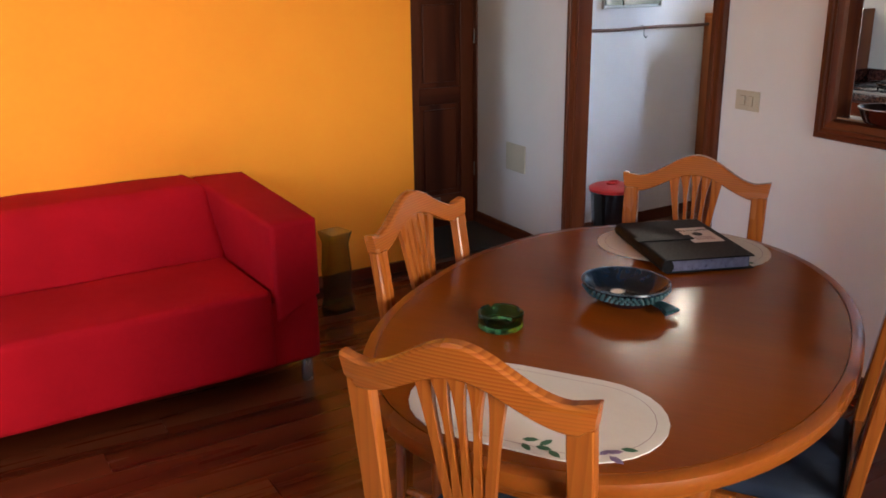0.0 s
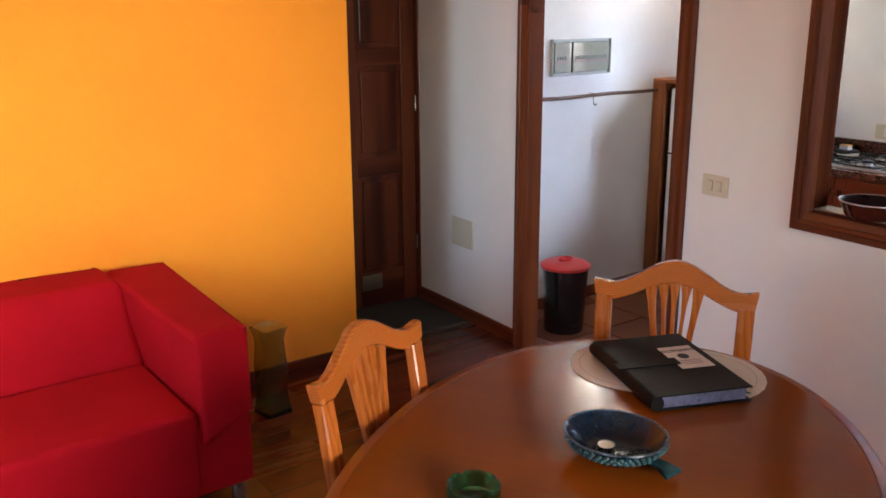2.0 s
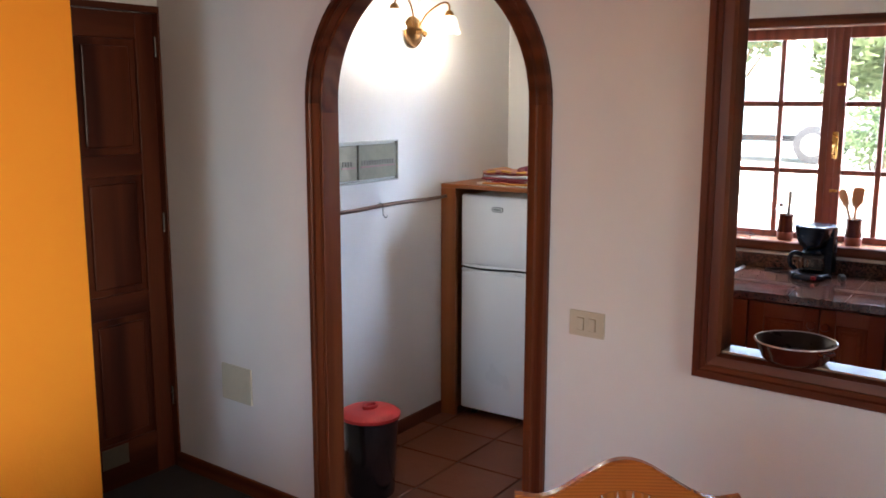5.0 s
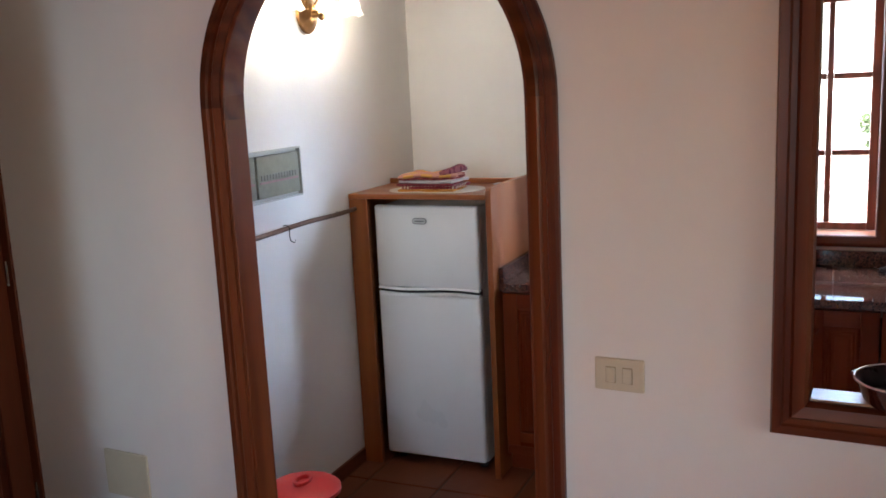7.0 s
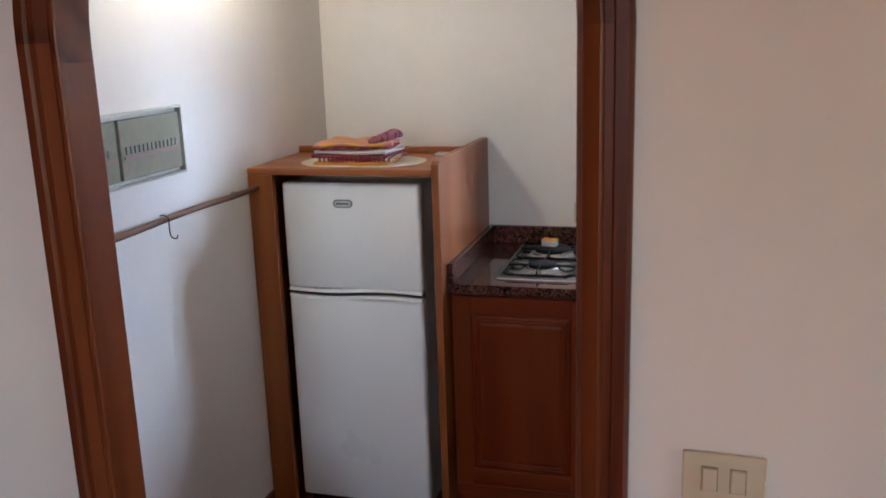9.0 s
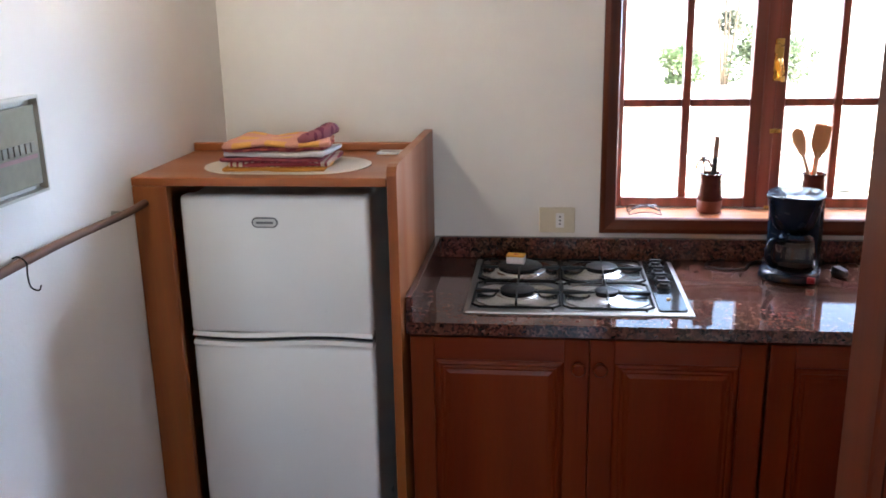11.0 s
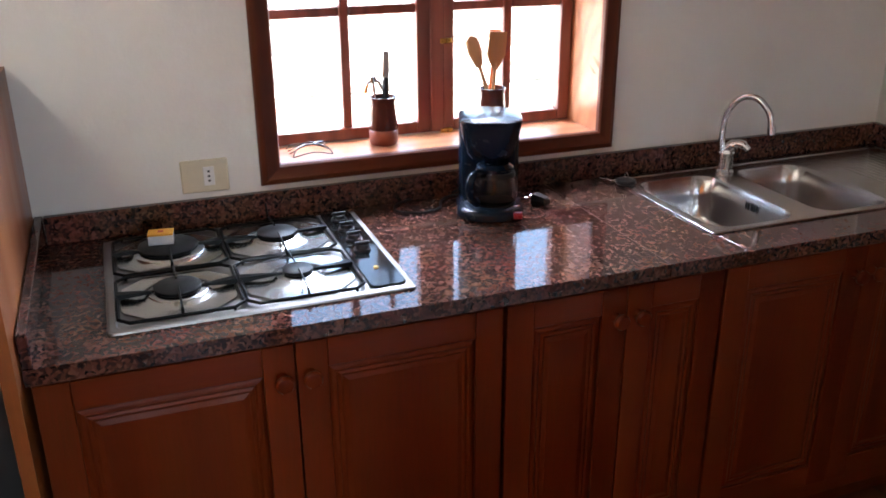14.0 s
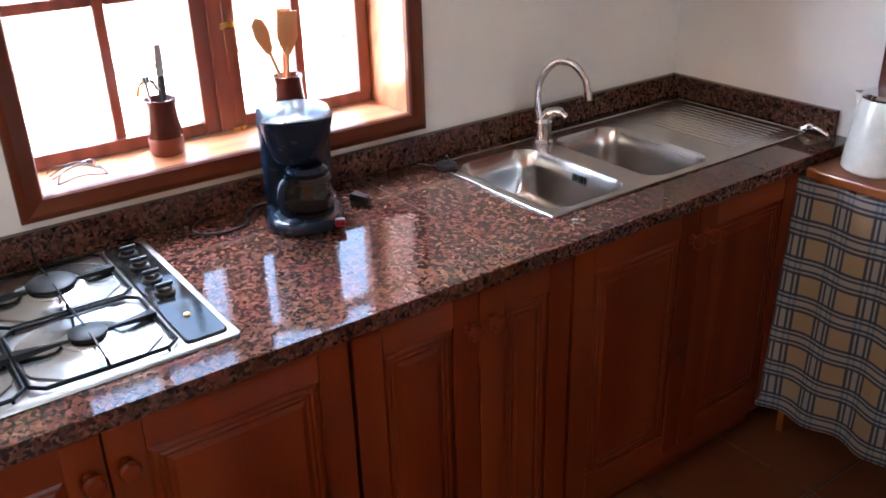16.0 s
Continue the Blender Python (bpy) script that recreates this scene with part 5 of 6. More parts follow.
for xa, xb, ya, yb, rb in CELLS:
    cx, cy = (xa + xb) / 2, (ya + yb) / 2
    def well_ring(k, z, rx=0.0):
        out = []
        for i in range(48):
            a = 2 * math.pi * i / 48
            c, s = math.cos(a), math.sin(a)
            m8 = max(abs(c), abs(s), (abs(c) + abs(s)) * 0.66)
            sq = Vector((c / m8 * ((xb - xa) / 2 - 0.006), s / m8 * ((yb - ya) / 2 - 0.006)))
            ci = Vector((c, s)) * (rb + 0.016)
            q = sq.lerp(ci, k)
            out.append((cx + q.x, cy + q.y, z))
        return out
    part("well", rings_to_mesh(B(), [well_ring(0, HZ + 0.0042), well_ring(0.01, HZ + 0.0080), well_ring(0.3, HZ + 0.0074), well_ring(0.6, HZ + 0.0072), well_ring(0.85, HZ + 0.0088), well_ring(1.0, HZ + 0.0140)]), PANSTEEL, hob, "dished polished steel well", True)
    bu = part("burner", lathe(B(), [(0, HZ + 0.0142), (rb + 0.016, HZ + 0.0142), (rb + 0.013, HZ + 0.0165), (rb + 0.004, HZ + 0.017), (rb + 0.001, HZ + 0.0185), (0, HZ + 0.0185)], 40, (cx, cy, 0)), STEEL, hob, "steel burner ring", True)
    part("cap", lathe(B(), [(0, HZ + 0.0187), (rb, HZ + 0.0187), (rb + 0.003, HZ + 0.021), (rb + 0.003, HZ + 0.0265), (rb - 0.001, HZ + 0.0285), (0, HZ + 0.0290)], 40, (cx, cy, 0)), CAPS, bu, "black enamelled cap", True)
    bm = B()
    h = 0.020
    loop = [(xa + h, ya), (xb - h, ya), (xb, ya + h), (xb, yb - h), (xb - h, yb), (xa + h, yb), (xa, yb - h), (xa, ya + h)]
    g = part("pan_support", tube(bm, [(x, y, HZ + 0.0115) for x, y in loop + loop[:2]], 0.0038, 8, False), IRON, hob, "black iron pan support", True)
    for sgn, ye in ((-1, ya), (1, yb)):
        part("prong", bar(B(), (cx + 0.012, ye), (cx, cy + sgn * (rb * 0.55 + 0.014)), (0.012, 0.0015), HZ + 0.010, HZ + 0.017), IRON, g, "tapered flat prong")
    for sgn, xe in ((-1, xa), (1, xb)):
        part("prong", tube(B(), [(xe, cy, HZ + 0.0115), (xe - sgn * 0.006, cy, HZ + 0.024), (cx + sgn * rb * 0.55, cy, HZ + 0.0320)], [0.0032, 0.0028, 0.0020], 6), IRON, g)
    for px, py in ((xa, ya + 0.02), (xb, yb - 0.02)):
        part("foot", tube(B(), [(px, py, HZ + 0.004), (px, py, HZ + 0.0115)], 0.003, 6), IRON, g)
part("control_panel", rings_to_mesh(B(), [rrect(4.905, 3.474, 0.235 - i, 0.038 - i, 0.014, HZ + z) for i, z in ((0, 0.0045), (0, 0.0090), (0.002, 0.0105))]), plain("black_glass", (0.008, 0.009, 0.009), 0.10, wear=0.1, relief=0), hob, "black glass control strip")
for x in (4.870, 4.940, 5.010, 5.080):
    kn = part("knob", lathe(B(), [(0, HZ + 0.0106), (0.0195, HZ + 0.0106), (0.0190, HZ + 0.015), (0.015, HZ + 0.017), (0.0135, HZ + 0.024), (0, HZ + 0.025)], 24, (x, 3.476, 0)), BLACK, hob, "black plastic knob", True)
    part("pointer", box(B(), (x - 0.0038, 3.459, HZ + 0.0240), (x + 0.0038, 3.493, HZ + 0.0315), 0.002), BLACK, kn)
part("igniter", lathe(B(), [(0, HZ + 0.0106), (0.006, HZ + 0.0106), (0.005, HZ + 0.014), (0, HZ + 0.014)], 14, (4.762, 3.476, 0)), BRASS, hob, "small ignition button", True)
part("pan_support", tube(B(), [(5.132, 3.64, HZ + 0.0115), (5.146, 3.64, HZ + 0.036), (5.152, 3.64, HZ + 0.052)], 0.0026, 6), IRON, hob)

mbox = thing("matchbox", "small white and yellow box on a burner", "box", KM @ pose(5.030, 3.895, HZ + 0.030, 0, 0, -8))
part("tray", box(B(), (-0.018, -0.027, 0), (0.018, 0.027, 0.021), 0.001), PAPER, mbox)
part("lid", box(B(), (-0.0185, -0.0275, 0.0212), (0.0185, 0.0275, 0.026), 0.001), plain("yellow_card", (0.68, 0.33, 0.03), 0.6), mbox, "yellow printed lid")
part("print_bar", box(B(), (-0.006, -0.006, 0.0261), (0.006, 0.006, 0.0265)), plain("red_print", (0.4, 0.05, 0.03), 0.6, relief=0), mbox)

# ---- sink and tap ----
SINKSTEEL = plain("satin_sink_steel", (0.56, 0.54, 0.52), 0.22, 1.0, wear=0.10, scale=5, relief=0)
sink = thing("sink", "stainless steel double sink with a ribbed drainer", "sink", KM)
KZ = CZ + 0.003
BX0, BX1 = 4.709, 5.099
BOWLS = ((BX0, BX1, 2.386, 2.645), (BX0, BX1, 2.082, 2.322))
bm = B()
for (xa, xb, ya, yb) in ((SX0, SX1, SY0, 2.082), (SX0, SX1, 2.322, 2.386), (SX0, SX1, 2.645, SY1), (SX0, BX0, 2.386, 2.645), (BX1, SX1, 2.386, 2.645), (SX0, BX0, 2.082, 2.322), (BX1, SX1, 2.082, 2.322)):
    box(bm, (xa, ya, CZ + 0.0005), (xb, yb, KZ))
part("rim", bm, SINKSTEEL, sink)
lip = [(SX0, SY0), (SX1, SY0), (SX1, SY1), (SX0, SY1)]
part("raised_edge", tube(B(), [(x, y, KZ) for x, y in lip + lip[:1]], 0.0022, 8), SINKSTEEL, sink, smooth=True)
for xa, xb, ya, yb in BOWLS:
    cx, cy, hx, hy = (xa + xb) / 2, (ya + yb) / 2, (xb - xa) / 2, (yb - ya) / 2
    rings = [rrect(cx, cy, hx, hy, 0.0008, KZ), rrect(cx, cy, hx - 0.004, hy - 0.004, 0.055, KZ - 0.0005), rrect(cx, cy, hx - 0.010, hy - 0.010, 0.055, KZ - 0.010), rrect(cx, cy, hx - 0.014, hy - 0.014, 0.058, KZ - 0.060), rrect(cx, cy, hx - 0.019, hy - 0.019, 0.060, KZ - 0.112), rrect(cx, cy, hx - 0.027, hy - 0.027, 0.060, KZ - 0.132), rrect(cx, cy, hx - 0.042, hy - 0.042, 0.055, KZ - 0.146), rrect(cx, cy, hx - 0.065, hy - 0.065, 0.045, KZ - 0.151), rrect(cx, cy, 0.045, 0.045, 0.044, KZ - 0.156)]
    bm = B()
    vr = [[bm.verts.new(p) for p in r] for r in rings]
    for a, b2 in zip(vr, vr[1:]):
        for k in range(len(a)):
            q = (k + 1) % len(a)
            bm.faces.new((a[k], a[q], b2[q], b2[k]))
    bm.faces.new(vr[-1])
    bo = part("bowl", bm, SINKSTEEL, sink, "deep rounded bowl", True)
    part("drain", lathe(B(), [(0, KZ - 0.152), (0.03, KZ - 0.152), (0.042, KZ - 0.1545), (0.042, KZ - 0.157), (0, KZ - 0.157)], 28, (cx, cy, 0)), IRON, bo, "dark drain", True)
    if cy > 2.4:
        for k in range(5):
            part("overflow_slot", box(B(), (4.86 + 0.011 * k, ya + 0.0128, KZ - 0.042), (4.865 + 0.011 * k, ya + 0.0150, KZ - 0.022), 0.0008), IRON, bo, "dark overflow slot")
for k in range(11):
    y = 1.765 + 0.022 * k
    part("rib", tube(B(), [(4.735, y, KZ - 0.0012), (4.75, y, KZ + 0.0004), (5.075, y, KZ + 0.0004), (5.09, y, KZ - 0.0012)], 0.0013, 8), SINKSTEEL, sink, smooth=True)

tap = thing("mixer_tap", "chrome swan-neck mixer tap behind the sink", "tap", KM @ pose(5.092, 2.336, KZ))
part("body", lathe(B(), [(0, 0), (0.026, 0), (0.027, 0.006), (0.022, 0.012), (0.021, 0.055), (0.023, 0.060), (0.018, 0.068), (0, 0.070)], 28), CHROME, tap, smooth=True)
part("spout", tube(B(), spline([(0.004, 0.010, 0.045), (0.008, 0.016, 0.115), (0.002, 0.013, 0.175), (-0.030, -0.004, 0.222), (-0.074, -0.023, 0.227), (-0.108, -0.038, 0.196), (-0.118, -0.043, 0.158)], 8), 0.0098, 14), CHROME, tap, "tall curved spout", True)
part("nozzle", tube(B(), [(-0.118, -0.043, 0.160), (-0.121, -0.044, 0.136)], 0.0118, 14), CHROME, tap, smooth=True)
part("lever", tube(B(), spline([(0.000, -0.002, 0.064), (-0.014, -0.012, 0.084), (-0.034, -0.024, 0.088), (-0.052, -0.034, 0.076)], 5), [0.016] * 6 + [0.013] * 6 + [0.009] * 4, 12), CHROME, tap, smooth=True)
stop = thing("sink_plug", "black rubber sink plug on a chain", "plug", KM @ pose(5.095, 2.660, KZ + 0.002))
part("stopper", lathe(B(), [(0, 0), (0.024, 0), (0.028, 0.004), (0.026, 0.012), (0.012, 0.017), (0, 0.018)], 24), BLACK, stop, smooth=True)
part("ring", tube(B(), [(0.008 * math.cos(a), 0, 0.024 + 0.008 * math.sin(a)) for a in [2 * math.pi * k / 14 for k in range(15)]], 0.0015, 6), CHROME, stop, smooth=True)
bm = B()
for k in range(16):
    lathe(bm, [(0, -0.0022), (0.0022, 0), (0, 0.0022)], 6, (0.012 + 0.0035 * k, 0.012 + 0.002 * math.sin(k) + 0.002 * k, 0.003))
part("chain", bm, CHROME, stop, "ball chain", True)

# ---- coffee maker ----
cm = thing("coffee_maker", "dark blue plastic filter coffee maker with glass jug", "coffee maker", KM @ pose(5.045, 3.092, CZ + 0.0008, 0, 0, -20) @ Matrix.Diagonal((0.98, 0.98, 0.90, 1)))
part("base", rings_to_mesh(B(), [rrect(-0.01, 0, 0.100 - i, 0.085 - i, 0.074, z, 10) for i, z in ((0.006, 0), (0, 0.006), (0, 0.020), (0.003, 0.027), (0.010, 0.032))]), NAVY, cm, smooth=True)
part("tower", rings_to_mesh(B(), [rrect(0.055, 0, 0.040, 0.078, 0.030, z) for z in (0.0305, 0.10, 0.20, 0.262)]), NAVY, cm, smooth=True)
part("filter_head", rings_to_mesh(B(), [rrect(x, 0, hx, hy, 0.05, z) for x, hx, hy, z in ((-0.004, 0.050, 0.050, 0.158), (-0.006, 0.058, 0.058, 0.172), (-0.006, 0.066, 0.070, 0.215), (-0.005, 0.072, 0.078, 0.262))]), NAVY, cm, smooth=True)
part("lid", rings_to_mesh(B(), [rrect(0.008, 0, 0.086 - i, 0.079 - i, 0.05, z) for i, z in ((0, 0.263), (0, 0.270), (0.01, 0.276))]), NAVY, cm, smooth=True)
part("heating_plate", lathe(B(), [(0, 0.0325), (0.055, 0.0325), (0.055, 0.0345), (0, 0.0345)], 32, (-0.026, -0.012, 0)), IRON, cm)
jug = part("jug", lathe(B(), [(0, 0.036), (0.046, 0.036), (0.056, 0.046), (0.060, 0.075), (0.054, 0.105), (0.046, 0.122), (0.048, 0.136), (0.046, 0.136), (0.044, 0.122), (0.052, 0.105), (0.058, 0.075), (0.054, 0.048), (0.044, 0.0385), (0, 0.0385)], 36, (-0.026, -0.012, 0)), CLEAR, cm, "round glass jug", True)
part("jug_lid", lathe(B(), [(0, 0.150), (0.036, 0.148), (0.047, 0.138), (0.047, 0.1365), (0, 0.1365)], 28, (-0.026, -0.012, 0)), NAVY, jug, smooth=True)
part("band", lathe(B(), [(0.0490, 0.112), (0.0520, 0.112), (0.0490, 0.126), (0.0465, 0.126)], 32, (-0.026, -0.012, 0), close=True), BLACK, jug, smooth=True)
part("handle", tube(B(), spline([(-0.062, 0.020, 0.126), (-0.092, 0.044, 0.132), (-0.104, 0.054, 0.105), (-0.098, 0.050, 0.070), (-0.080, 0.036, 0.050)], 6), 0.0115, 12), NAVY, jug, "dark curved jug handle", True)
part("power_switch", box(B(), (-0.100, -0.078, 0.009), (-0.086, -0.056, 0.028), 0.002), plain("red_switch", (0.20, 0.008, 0.012), 0.3), cm, "red power switch")
part("cord", tube(B(), spline([(0.085, 0.05, 0.02), (0.10, 0.10, 0.006), (0.06, 0.125, 0.004), (0.005, 0.13, 0.004), (-0.030, 0.175, 0.004), (-0.02, 0.235, 0.004), (0.02, 0.245, 0.004), (0.07, 0.215, 0.004), (0.112, 0.15, 0.004), (0.118, 0.09, 0.012), (0.090, 0.06, 0.05)], 7), 0.0034, 8), BLACK, cm, "loose black cord", True)
plug_t = thing("mains_plug", "black mains plug lying beside the coffee maker", "plug", KM @ pose(5.03, 2.955, CZ + 0.0150, 0, 0, 25) @ Matrix.Scale(1.2, 4))
part("body", rings_to_mesh(B(), [[(x, y * k, z * k) for y, z in ((0.013, 0.0), (0.009, 0.011), (-0.009, 0.011), (-0.013, 0), (-0.009, -0.011), (0.009, -0.011))] for x, k in ((-0.022, 0.5), (-0.018, 0.8), (0.012, 1.1), (0.016, 1.05))]), BLACK, plug_t)
for y in (-0.008, 0.008):
    part("pin", tube(B(), [(0.016, y, 0), (0.034, y, 0)], 0.0022, 8), CHROME, plug_t, smooth=True)

# ---- window board ----
WZ = WIN[2] + 0.0165
def pot(label, x, y):
    t = thing("utensil_pot", label, "pot", KM @ pose(x, y, WZ), group="utensil pots on the window board")
    part("body", lathe(B(), [(0, 0), (0.034, 0), (0.037, 0.005), (0.039, 0.030), (0.0385, 0.050), (0.034, 0.090), (0.033, 0.112), (0.036, 0.124), (0.0365, 0.127), (0.034, 0.128), (0.0295, 0.118), (0.030, 0.090), (0.034, 0.045), (0.031, 0.010), (0, 0.010)], 32), BROWNGLAZE, t, smooth=True)
    part("foot_band", lathe(B(), [(0.0345, 0.0008), (0.0377, 0.005), (0.0396, 0.030), (0.0394, 0.040), (0.0384, 0.042)], 32), plain("bare_terracotta", (0.16, 0.036, 0.018), 0.4), t, "unglazed terracotta lower band", True)
    return t
p1 = pot("brown glazed pot holding kitchen knives and tools", 5.318, 3.285)
p2 = pot("brown glazed pot holding wooden spoons", 5.318, 2.968)
def utensil(name, label, px, py, tilt, turn, builder):
    t = thing(name, label, "utensil", KM @ pose(px, py, WZ + 0.012, tilt, 0, 0) @ pose(0, 0, 0, 0, 0, turn))
    builder(t)
    return t
def knife_parts(t):
    part("handle", box(B(), (-0.006, -0.004, 0), (0.006, 0.004, 0.165), 0.002), BLACK, t)
    part("blade", box(B(), (-0.007, -0.001, 0.165), (0.007, 0.001, 0.232)), STEEL, t, "steel blade")
def opener_parts(t):
    part("stem", tube(B(), [(0, 0, 0), (0, 0, 0.155)], 0.0035, 8), CHROME, t, smooth=True)
    part("wings", tube(B(), spline([(-0.024, 0, 0.135), (-0.012, 0, 0.158), (0.012, 0, 0.158), (0.026, 0, 0.132)], 5), 0.004, 8), CHROME, t, "", True)
    part("cap", lathe(B(), [(0, 0.154), (0.009, 0.156), (0.010, 0.172), (0, 0.178)], 14), CHROME, t, smooth=True)
def spoon_parts(t):
    part("handle", tube(B(), [(0, 0, 0), (0, 0, 0.195)], 0.0052, 8), SPOON, t, smooth=True)
    bm = lathe(B(), [(0, 0.175), (0.011, 0.190), (0.0205, 0.232), (0.017, 0.262), (0, 0.274)], 18, squash=(1, 0.32))
    part("bowl", bm, SPOON, t, "oval wooden spoon bowl", True)
def spatula_parts(t):
    part("handle", tube(B(), [(0, 0, 0), (0, 0, 0.185)], 0.0055, 8), SPOON, t, smooth=True)
    part("blade", rings_to_mesh(B(), [[(-w, -0.0025, z), (w, -0.0025, z), (w, 0.0025, z), (-w, 0.0025, z)] for w, z in ((0.007, 0.165), (0.019, 0.190), (0.0265, 0.206), (0.0255, 0.268))]), SPOON, t, "flat wooden blade")
def brush_parts(t):
    part("handle", tube(B(), [(0, 0, 0), (0, 0, 0.205)], 0.004, 8), ORANGEPL, t, smooth=True)
    part("blade", box(B(), (-0.018, -0.003, 0.200), (0.018, 0.003, 0.271), 0.003), ORANGEPL, t, "orange blade")
utensil("knife", "steel kitchen knife standing in a pot", 5.318, 3.276, 1, 80, knife_parts)
utensil("corkscrew", "chrome corkscrew standing in a pot", 5.312, 3.298, -5, 95, opener_parts)
utensil("knife", "steel kitchen knife standing in a pot", 5.325, 3.286, 4, 70, knife_parts)
utensil("wooden_spoon", "pale wooden spoon standing in a pot", 5.315, 2.948, -19, 90, spoon_parts)
utensil("wooden_spatula", "pale flat wooden spatula standing in a pot", 5.310, 2.980, 5, 90, spatula_parts)
utensil("spatula", "orange-bladed spatula standing in a pot", 5.330, 2.980, 5, 90, brush_parts)
WIRE = plain("dull_steel_wire", (0.16, 0.15, 0.15), 0.35, 1.0, relief=0)
triv = thing("wire_trivet", "small chrome wire trivet on the window board", "trivet", KM @ pose(5.305, 3.492, WZ))
for s in (-1, 1):
    part("wire", tube(B(), spline([(-0.045, s * 0.052, 0.002), (-0.03, s * 0.040, 0.018), (0, s * 0.012, 0.022), (0.03, s * 0.040, 0.018), (0.045, s * 0.052, 0.002)], 5), 0.0016, 6), WIRE, triv, smooth=True)
    part("wire", tube(B(), spline([(-0.045, s * 0.052, 0.002), (-0.050, 0, 0.012), (-0.045, -s * 0.052, 0.002)], 5), 0.0016, 6), WIRE, triv, smooth=True)
    part("wire", tube(B(), spline([(s * 0.012, -0.055, 0.004), (s * 0.012, 0, 0.024), (s * 0.012, 0.055, 0.004)], 5), 0.0016, 6), WIRE, triv, smooth=True)

# ---- socket, shelf, end of the kitchen ----
sock = thing("wall_socket", "ivory plastic wall socket over the worktop", "socket", KM)
part("plate", box(B(), (WX - 0.010, 3.716, 0.945), (WX - 0.001, 3.828, 1.026), 0.003), IVORY, sock)
ins = part("insert", box(B(), (WX - 0.0125, 3.750, 0.962), (WX - 0.0095, 3.776, 1.009), 0.001), ENAMEL, sock, "white three-hole socket insert")
for k in range(3):
    part("hole", box(B(), (WX - 0.0131, 3.760, 0.972 + 0.0115 * k), (WX - 0.0124, 3.766, 0.977 + 0.0115 * k)), INK, ins)

shelf = thing("wall_shelf", "brown wooden wall shelf with curved side brackets", "shelf", KM @ pose(0, 0, 0))
curve = [(WX - 0.002, 1.43), (WX - 0.06, 1.435), (WX - 0.13, 1.455), (WX - 0.17, 1.49), (WX - 0.20, 1.55), (WX - 0.205, 1.62), (WX - 0.205, 2.05), (WX - 0.002, 2.05)]
for y in (2.530, 1.74):
    part("bracket", prism(B(), curve, 0.022, Matrix(((1, 0, 0, 0), (0, 0, 1, y), (0, 1, 0, 0), (0, 0, 0, 1)))), FCAB, shelf)
for z in (1.60, 2.02):
    part("board", box(B(), (WX - 0.20, 1.763, z), (WX - 0.002, 2.529, z + 0.02), 0.003), FCAB_Y, shelf)

side = thing("skirted_counter", "narrow wooden counter on the end wall with a plaid curtain", "counter", KM)
part("top", box(B(), (3.60, SY + 0.002, 0.808), (4.570, 1.905, 0.836), 0.006), FCAB, side)


def plaid():
    m, n, l, b = mat("plaid_curtain")
    v = coords(n, l)
    sep = n.new("ShaderNodeSeparateXYZ")
    l.new(v.outputs["Vector"], sep.inputs[0])
    col = mix_rgb(n, l, noise_tex(n, l, v, 6, 2).outputs["Fac"], (0.33, 0.25, 0.16), (0.29, 0.17, 0.08))
    for axis in ("X", "Z"):
        f = n.new("ShaderNodeMath")
        f.operation = "MULTIPLY"
        f.inputs[1].default_value = 1 / 0.108
        l.new(sep.outputs[axis], f.inputs[0])
        g = n.new("ShaderNodeMath")
        g.operation = "FRACT"
        l.new(f.outputs[0], g.inputs[0])
        r = ramp(n, [(0.0, (0.9, 0.9, 0.9)), (0.07, (0, 0, 0)), (0.12, (0.9, 0.9, 0.9)), (0.18, (0, 0, 0)), (0.31, (0.9, 0.9, 0.9)), (0.37, (0, 0, 0)), (0.42, (0.9, 0.9, 0.9)), (0.49, (0, 0, 0))])
        r.color_ramp.interpolation = "CONSTANT"
        l.new(g.outputs[0], r.inputs["Fac"])
        dark = mix_rgb(n, l, r.outputs["Color"], col, (0.050, 0.065, 0.115))
        band = ramp(n, [(0.0, (0.6, 0.6, 0.6)), (0.49, (0, 0, 0))])
        band.color_ramp.interpolation = "CONSTANT"
        l.new(g.outputs[0], band.inputs["Fac"])
        light = mix_rgb(n, l, band.outputs["Color"], col, (0.24, 0.26, 0.28))
        col = mix_rgb(n, l, r.outputs["Color"], light, (0.016, 0.021, 0.045))
    l.new(col, b.inputs["Base Color"])
    b.inputs["Roughness"].default_value = 0.9
    bump(n, l, b, noise_tex(n, l, v, 600, 2).outputs["Fac"], 0.3, 0.002)
    return m


bm = B()
NXC, NZC = 90, 24
def skirt_point(i, k, back):
    u, w = i / NXC, k / NZC
    x = 4.610 - 1.0 * u + 0.045 * (1 - w) ** 2
    y = 1.898 + 0.012 * math.sin(u * 38) * (1 - 0.55 * w) + 0.010 * math.sin(u * 13 + 1) * (1 - w) - 0.0025 * back + 0.018 * (1 - w)
    return (x, y, 0.105 + (0.806 - 0.105) * w + (0.006 * math.sin(u * 60) if k == NZC else 0))
for back in (0, 1):
    g = [[bm.verts.new(skirt_point(i, k, back)) for k in range(NZC + 1)] for i in range(NXC + 1)]
    for i in range(NXC):
        for k in range(NZC):
            bm.faces.new((g[i][k], g[i + 1][k], g[i + 1][k + 1], g[i][k + 1]))
part("curtain", bm, plaid(), side, "beige and blue plaid gathered curtain", True)
part("inner_side", box(B(), (3.60, SY + 0.002, 0), (3.62, 1.86, 0.807)), FCAB, side)
part("inner_side", box(B(), (4.545, SY + 0.002, 0), (4.565, 1.86, 0.807)), FCAB, side)

